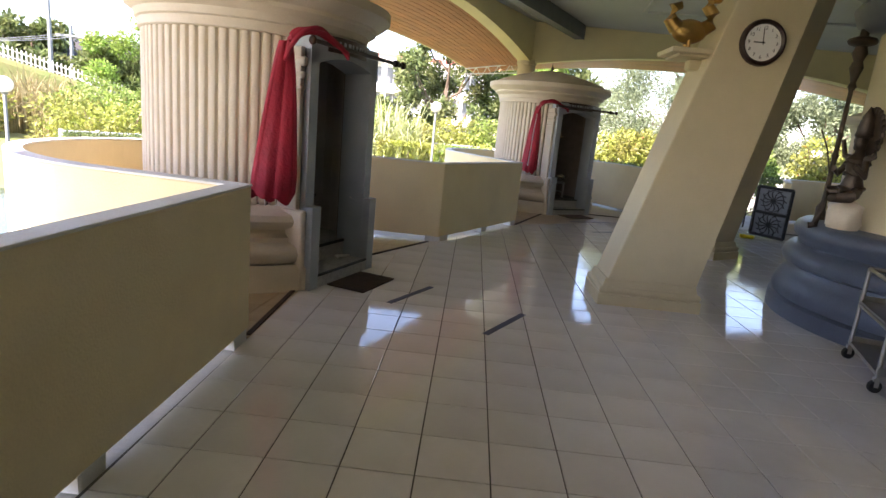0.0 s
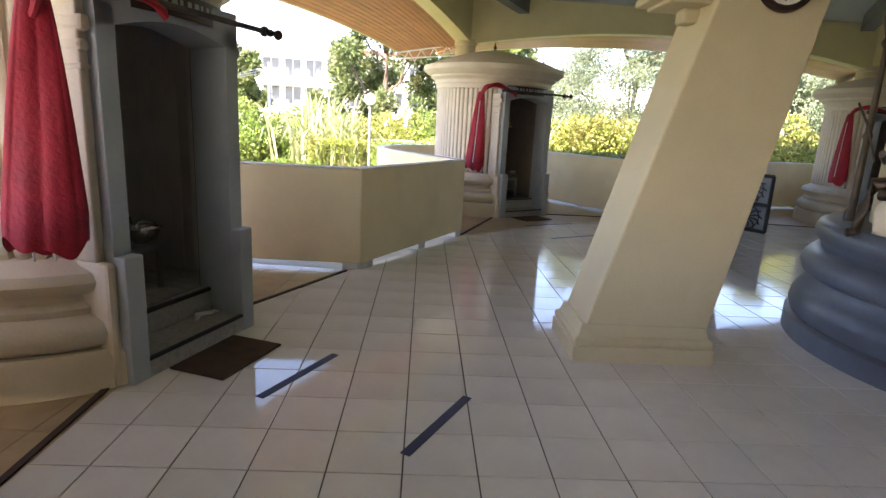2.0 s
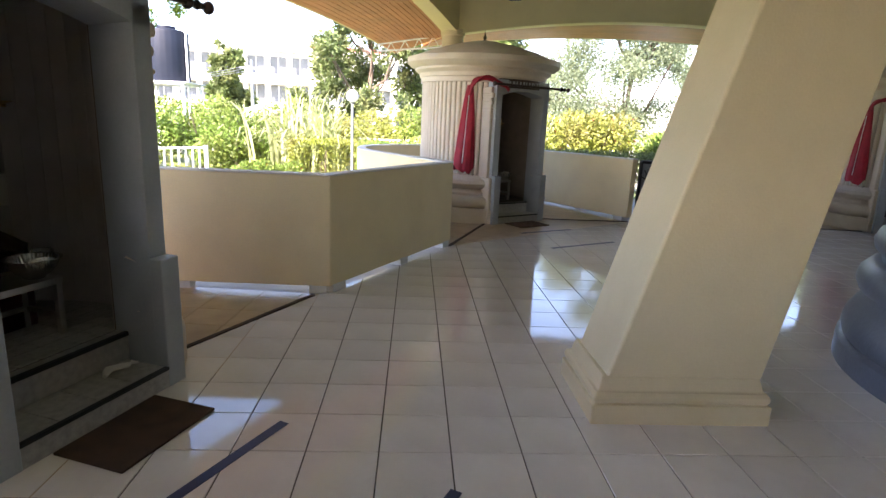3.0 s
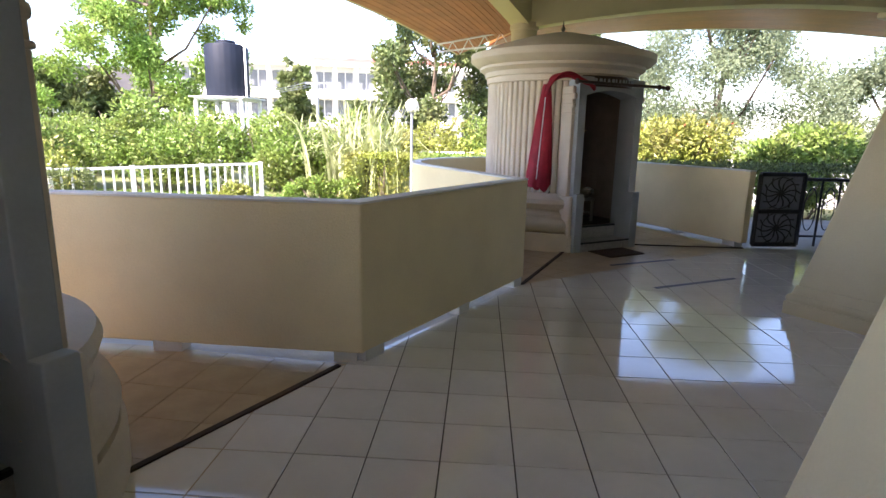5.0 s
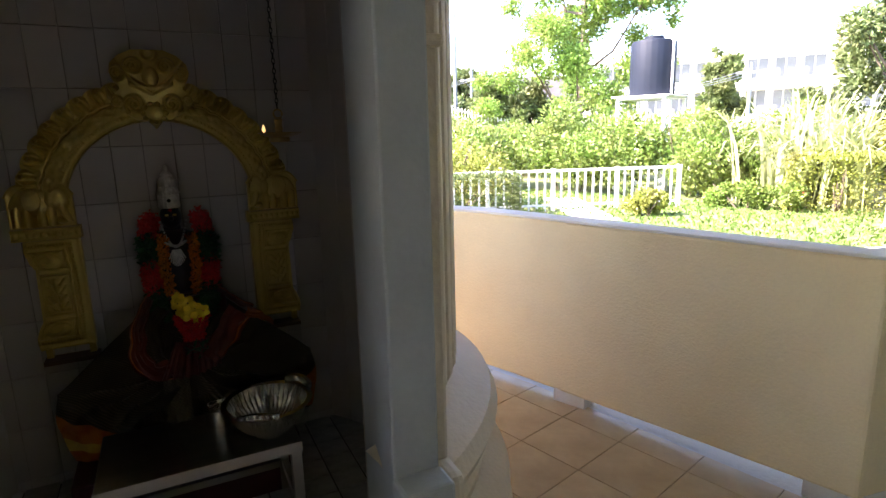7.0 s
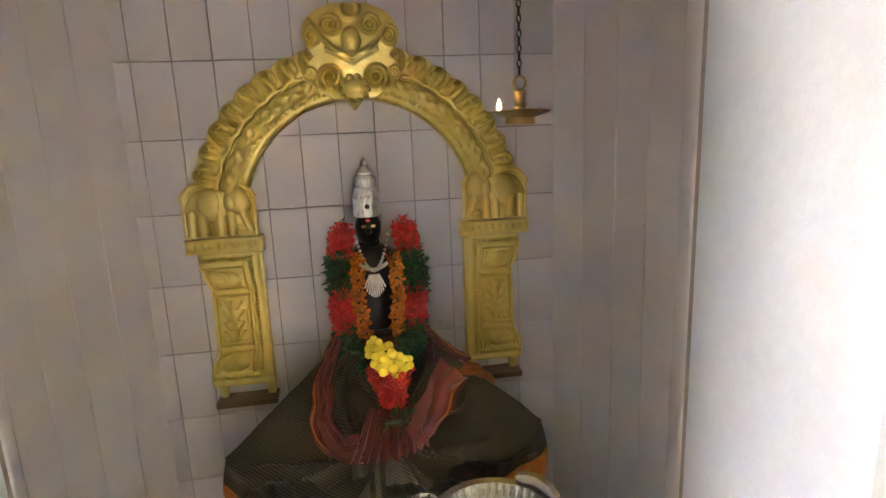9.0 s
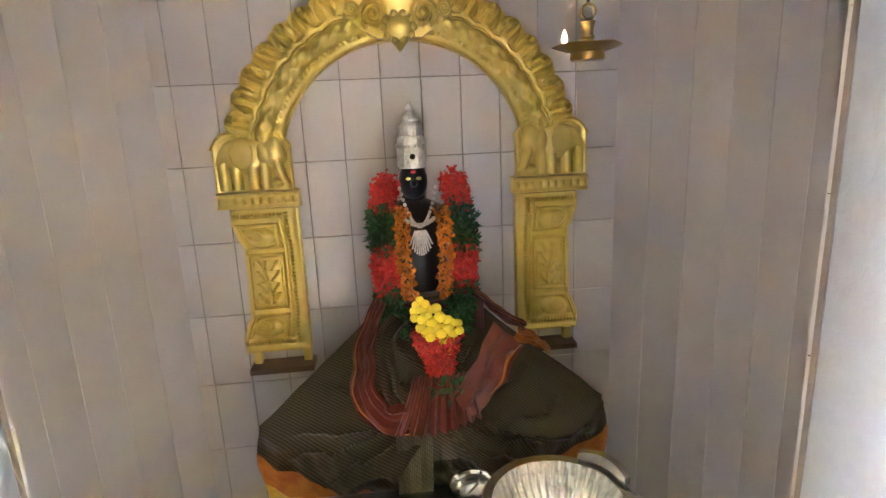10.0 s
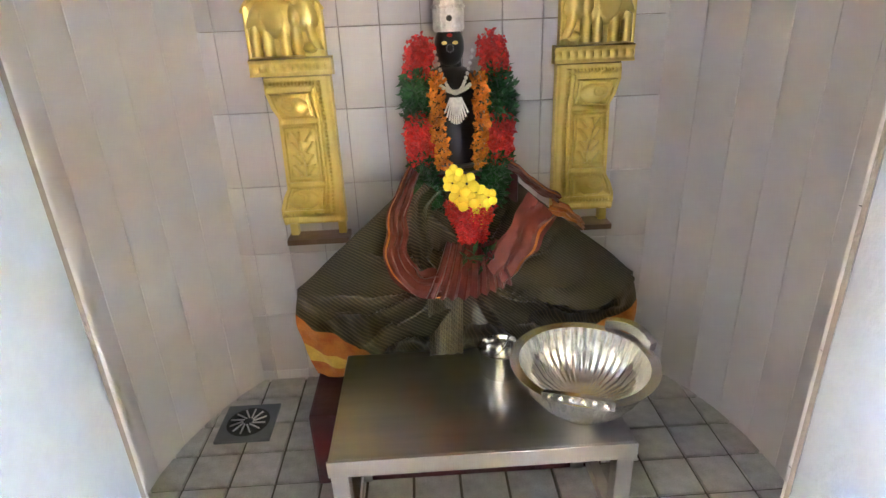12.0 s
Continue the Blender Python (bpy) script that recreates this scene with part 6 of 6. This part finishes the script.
    for i in range(41):
        a = i / 40
        g.append([bm.verts.new((-0.050 + 0.066 * a, 0.752 - 0.010 * abs((a * 3) % 1 - 0.5) + 0.044 * k / 5, 0.690 - 0.034 * k)) for k in range(6)])
    for p, q in zip(g, g[1:]):
        for j in range(5):
            bm.faces.new((p[j], p[j + 1], q[j + 1], q[j]))
    pleat = part("front_pleats", bm, SARI, s, "striped green front pleats")
    pleat.data.materials.append(SARILIGHT)
    for k, f in enumerate(pleat.data.polygons):
        f.material_index = (k // 5) % 2


make_sari(S1M)
ped = thing("statue_plinth", "dark maroon stone plinth under the cloth", "plinth", "", S1M)
part("block", box(-0.305, 0.76, 0.236, 0.31, 1.13, 0.42), MAROON, ped, bevel=0.006)
part("top_block", box(-0.08, 0.94, 0.398, 0.15, 1.12, 0.86), MAROON, ped, bevel=0.006)


def make_table(m):
    t = thing("steel_table", "low stainless steel offering table", "table", "", m)
    top = part("tabletop", box(-0.218, 0.515, 0.505, 0.270, 0.808, 0.530), STEEL, t, bevel=0.003)
    part("front_edge", box(-0.219, 0.511, 0.500, 0.271, 0.5155, 0.531), STEEL, top, bevel=0.001)
    for x in (-0.203, 0.255):
        for y in (0.531, 0.77):
            part("leg", box(x - 0.014, y - 0.014, 0.24, x + 0.014, y + 0.014, 0.506), STEEL, t, bevel=0.002)
    for x in (-0.203, 0.255):
        part("side_rail", box(x - 0.010, 0.52, 0.33, x + 0.010, 0.74, 0.352), STEEL, t)
    part("back_rail", box(-0.19, 0.741, 0.33, 0.245, 0.759, 0.352), STEEL, t)
    return t


table = make_table(S1M)


def make_bowl(m):
    b = thing("steel_bowl", "large fluted stainless steel bowl with riveted handles", "bowl", "", m)
    cx, cy, z = 0.203, 0.603, 0.531
    prof = [(0.0, 0.004), (0.050, 0.0), (0.054, 0.006), (0.058, 0.010), (0.084, 0.024), (0.106, 0.046), (0.117, 0.066), (0.120, 0.076), (0.136, 0.080), (0.138, 0.083), (0.120, 0.082), (0.112, 0.066), (0.102, 0.048), (0.080, 0.028), (0.050, 0.018), (0.0, 0.014)]
    part("basin", lathe([(r * 0.88, z + h * 1.18) for r, h in prof], 160, cx, cy, None, 0, 360, lambda a, i: 1 + (0.022 * math.sin(a * 40) if 3 < i < 7 or 10 < i < 14 else 0)), BOWLSTEEL, b, smooth=True)
    for a0 in (-110, 32):
        bm = bmesh.new()
        g = []
        for i in range(17):
            a = radians(a0 - 24 + 48 * i / 16)
            lift = 0.010 * math.sin(math.pi * i / 16)
            g.append([bm.verts.new((cx + r * math.cos(a), cy + r * math.sin(a), z + h + lift)) for r, h in ((0.116, 0.094), (0.128, 0.096), (0.130, 0.112), (0.119, 0.110))])
        for p, q in zip(g, g[1:]):
            for j in range(4):
                bm.faces.new((p[j], p[(j + 1) % 4], q[(j + 1) % 4], q[j]))
        bm.faces.new(g[0])
        bm.faces.new(g[-1])
        h = part("handle", bm, BOWLSTEEL, b, smooth=True)
        for i in range(6):
            a = radians(a0 - 18 + 36 * i / 5)
            part("rivet", ball((cx + 0.1295 * math.cos(a), cy + 0.1295 * math.sin(a), z + 0.104 + 0.009 * math.sin(math.pi * (i + 0.8) / 6.6)), 0.0045, None, 8, 6), SILVER, h)
    return b


bowl = make_bowl(S1M)


def make_cup(m):
    c = thing("steel_cup", "small stainless steel cup with a spoon in it", "cup", "", m)
    cx, cy, z = 0.083, 0.722, 0.531
    part("beaker", lathe([(0.0, z + 0.001), (0.034, z), (0.037, z + 0.003), (0.037, z + 0.044), (0.038, z + 0.047), (0.043, z + 0.053), (0.0435, z + 0.056), (0.041, z + 0.056), (0.036, z + 0.047), (0.035, z + 0.028), (0.0, z + 0.028)], 32, cx, cy), SILVER, c, smooth=True)
    part("spoon", tube([(cx - 0.010, cy, z + 0.033), (cx + 0.006, cy - 0.004, z + 0.055), (cx + 0.014, cy - 0.006, z + 0.082)], 0.0026, 6), SILVER, c)


make_cup(S1M)


def make_lamp(m):
    t = thing("hanging_lamp", "brass oil lamp hanging on a dark chain, lit", "oil lamp", "", m)
    u, d, z = 0.350, 0.905, 1.335
    part("pan", lathe([(0.0, z - 0.014), (0.030, z - 0.014), (0.032, z - 0.010), (0.030, z), (0.045, z + 0.006), (0.060, z + 0.013), (0.058, z + 0.015), (0.036, z + 0.008), (0.0, z + 0.006)], 40, u, d, None, 0, 360, lambda a, i: 1 + (0.16 * max(0, math.cos(2.5 * a)) ** 6 if 3 < i < 7 else 0)), BRASS, t, smooth=True)
    part("stem", lathe([(0.016, z + 0.006), (0.012, z + 0.014), (0.011, z + 0.022), (0.014, z + 0.026), (0.010, z + 0.032), (0.012, z + 0.050), (0.015, z + 0.053), (0.006, z + 0.058)], 18, u, d), BRASS, t, smooth=True)
    part("ring", tube([(u + 0.013 * math.cos(q), d, z + 0.070 + 0.013 * math.sin(q)) for q in np.linspace(0, 2 * math.pi, 16, endpoint=False)], 0.003, 6, closed=True), BRASS, t)
    zz = z + 0.085
    k = 0
    while zz < 1.89:
        r = 0.009
        q = [(u + (r * 0.5 * math.cos(a) if k % 2 else 0), d + (0 if k % 2 else r * 0.5 * math.cos(a)), zz + 0.009 + r * math.sin(a)) for a in np.linspace(0, 2 * math.pi, 8, endpoint=False)]
        part("chain_link", tube(q, 0.0018, 5, closed=True), BLACK, t)
        zz += 0.0145
        k += 1
    part("flame", lathe([(0.0, z + 0.014), (0.005, z + 0.019), (0.0055, z + 0.024), (0.003, z + 0.033), (0.0, z + 0.040)], 10, u - 0.046, d - 0.006), FLAME, t, "small burning flame", smooth=True)
    return t


lamp = make_lamp(S1M)
for m in mats_s[1:]:
    for ob in (table, bowl, lamp):
        copy_thing(ob, m)
dr = thing("floor_drain", "square metal floor drain with a round grate", "drain", "", S1M @ pose(-0.510, 0.968, 0.2405))
part("plate", box(-0.066, -0.066, 0, 0.066, 0.066, 0.0075), GREYSTEEL, dr, bevel=0.001)
grate = part("grate", lathe([(0.0, 0.003), (0.050, 0.003), (0.052, 0.0085), (0.0, 0.009)], 30), BLACK, dr, "dark slotted grate")
for k in range(12):
    a = 2 * math.pi * k / 12
    part("slot_bar", tube([(0.012 * math.cos(a), 0.012 * math.sin(a), 0.010), (0.044 * math.cos(a + 0.35), 0.044 * math.sin(a + 0.35), 0.010)], 0.0022, 5), STEEL, grate)
# ---- floor tiles ----
def piece_mesh(name, poly, z0, z1, material, inset=0.0030, chamfer=0.0015):
    cx, cy = sum(p[0] for p in poly) / len(poly), sum(p[1] for p in poly) / len(poly)

    even = len(poly) == 4 and len({(round(abs(p[0]), 5), round(abs(p[1]), 5)) for p in poly}) == 1

    def pull(p, k):
        if even:
            return (p[0] - math.copysign(k, p[0]), p[1] - math.copysign(k, p[1]))
        d = math.hypot(p[0] - cx, p[1] - cy)
        f = max(0.0, 1 - k * 1.3 / max(d, 1e-6))
        return (cx + (p[0] - cx) * f, cy + (p[1] - cy) * f)

    lo, hi = [pull(p, inset) for p in poly], [pull(p, inset + chamfer) for p in poly]
    n = len(poly)
    verts = [(*p, z0) for p in lo] + [(*p, z1 - chamfer) for p in lo] + [(*p, z1) for p in hi]
    faces = [tuple(range(2 * n, 3 * n))]
    for r in (0, n):
        faces += [(r + i, r + (i + 1) % n, r + n + (i + 1) % n, r + n + i) for i in range(n)]
    me = bpy.data.meshes.new(name)
    me.from_pydata(verts, [], faces)
    me.materials.append(material)
    return me


def lay_tiles(parent, hull, size, m, z1, material, near, name="tile", limit=300, inset=0.0030):
    """Square tiles within the convex outline hull (world), on a grid with the pose m. near: a test of the world place for single tiles."""
    inv = m.inverted()
    loc = [inv @ Vector((*p, 0)) for p in hull]
    x0, x1 = math.floor(min(p.x for p in loc) / size), math.ceil(max(p.x for p in loc) / size)
    y0, y1 = math.floor(min(p.y for p in loc) / size), math.ceil(max(p.y for p in loc) / size)
    lh = [(p.x, p.y) for p in loc]
    whole = piece_mesh(name, [(-size / 2, -size / 2), (size / 2, -size / 2), (size / 2, size / 2), (-size / 2, size / 2)], z1 - 0.006, z1, material, inset)
    rest_v, rest_f, count = [], [], 0
    for i in range(x0, x1):
        for j in range(y0, y1):
            sq = [(i * size, j * size), ((i + 1) * size, j * size), ((i + 1) * size, (j + 1) * size), (i * size, (j + 1) * size)]
            cut = clip_convex(sq, lh)
            if not cut:
                continue
            area = abs(sum(cut[k][0] * cut[(k + 1) % len(cut)][1] - cut[(k + 1) % len(cut)][0] * cut[k][1] for k in range(len(cut)))) / 2
            if area < 0.02 * size * size:
                continue
            c = Vector(((i + 0.5) * size, (j + 0.5) * size, 0))
            wp = m @ c
            is_whole = area > 0.999 * size * size
            if count < limit and near(wp):
                me = whole if is_whole else piece_mesh(name, [(p[0] - c.x, p[1] - c.y) for p in cut], z1 - 0.006, z1, material, inset)
                ob = new(name, me)
                ob.parent = parent
                ob.matrix_world = m @ Matrix.Translation(c)
                count += 1
            else:
                src = whole if is_whole else piece_mesh(name, [(p[0] - c.x, p[1] - c.y) for p in cut], z1 - 0.006, z1, material, inset)
                o = len(rest_v)
                rest_v += [tuple(m @ (v.co + c)) for v in src.vertices]
                rest_f += [tuple(o + k for k in p.vertices) for p in src.polygons]
    if rest_v:
        me = bpy.data.meshes.new("tiles")
        me.from_pydata(rest_v, [], rest_f)
        me.materials.append(material)
        ob = new("tiles", me)
        ob.parent = parent
        tagged(ob, "further tiles of the same floor", "", "", "stuff")


floor = bpy.data.objects["floor"]
lay_tiles(floor, HALL, 0.30, Matrix(), 0.0, TILE, lambda p: -1.2 < p.x < 1.6 and 0.9 < p.y < 8.2, limit=300)
for i, (c, ends) in enumerate(((C1, (A_END, B_COR)), (C2, (B_END, C_END)), (C3, (D_START, D_END)))):
    outline = bay_path(ends[0], c, 1.72, ends[1], 20)
    hull = [(p.x, p.y) for p in outline][::-1]
    brown = structure(part("bay_floor", slab(hull, -0.010, -0.0055), BROWNGROUT), "brown tiled floor of the bay round the shrine", "floor")
    lay_tiles(brown, hull, 0.30, pose(SHRINES[i][0], SHRINES[i][1], 0, 0, 0, SHRINES[i][2] + 15), -0.0015, BROWNTILE, lambda p, i=i: i == 0, limit=300, inset=0.0012)
    runs = (((-1.145, 2.98), (-1.17, 3.95)), ((-1.0, 4.99), (-0.33, 6.27))) if i == 0 else ((ends[0], shrine_point(i, -0.5, 0.12)), (shrine_point(i, 0.5, 0.12), ends[1]))
    for r in runs:
        structure(part("edge_strip", ribbon_wall(r, 0.03, (-0.004, 0.009)), STRIP), "dark ridged edge strip between the two floors", "strip")

# ---- tiles inside the shrines ----
first_in = bpy.data.objects["inner_floor"]
room_hull = [(0.40, 0.348)] + [(0.69 * math.cos(radians(a)), 0.72 + 0.69 * math.sin(radians(a))) for a in range(-32, 41, 6)] + [(0.523, 1.17)]
room_hull = [p for p in room_hull if p[1] <= 1.17]
room_hull = room_hull + [(-u, d) for u, d in room_hull[::-1]]
bpy.context.view_layer.update()
S1 = mats_s[0]
lay_tiles(first_in, [((S1 @ Vector((*p, 0))).x, (S1 @ Vector((*p, 0))).y) for p in room_hull], 0.10, S1 @ pose(0, 0.27, 0), 0.24, GREYTILE, lambda p: True, limit=300)


def wall_tiles(parent, path, z0, z1, w, h, joint):
    """Upright tiles along a plan path, in the parent's own space, facing the path's left side; joint: the height of one level joint."""
    pts = [Vector(p) for p in path]
    levels = sorted({z0, z1} | {joint + h * k for k in range(-12, 12) if z0 + 0.02 < joint + h * k < z1 - 0.02})
    for a, b in zip(pts, pts[1:]):
        d = b - a
        side = abs(d.y) > 0.04
        n = max(1, round(d.length / w))
        cuts = [d.length * k / n for k in range(n + 1)]
        if not side and d.length > 0.5:
            mid = d.length / 2 - 0.057
            cuts = [0.0] + [mid + w * k for k in range(-8, 9) if 0.02 < mid + w * k < d.length - 0.02] + [d.length]
        for c0, c1 in zip(cuts, cuts[1:]):
            tw = c1 - c0
            for za, zb in (((z0, z1),) if side else zip(levels, levels[1:])):
                hh = zb - za
                me = piece_mesh("tile", [(-tw / 2, -hh / 2), (tw / 2, -hh / 2), (tw / 2, hh / 2), (-tw / 2, hh / 2)], 0.0, 0.008, WALLTILE, 0.0004 if side else 0.0007, 0.0018 if side else 0.0010)
                ob = new("tile", me)
                ob.parent = parent
                p = a + d.normalized() * ((c0 + c1) / 2)
                nrm = Vector((-d.y, d.x, 0)).normalized()
                x = -Vector((d.x, d.y, 0)).normalized()
                r = Matrix((x, Vector((0, 0, 1)), nrm)).transposed().to_4x4()
                ob.matrix_local = Matrix.Translation(Vector((p.x, p.y, (za + zb) / 2)) + nrm * 0.009) @ r


inner_wall = bpy.data.objects["inner_wall"]
arc = [(0.69 * math.cos(radians(a)), 0.72 + 0.69 * math.sin(radians(a))) for a in np.linspace(-32, 40.6, 10)]
wall_tiles(inner_wall, [(0.40, 0.348)] + arc + [(-u, d) for u, d in arc[::-1]] + [(-0.40, 0.348)], 0.215, 1.90, 0.0895, 0.175, 1.318)
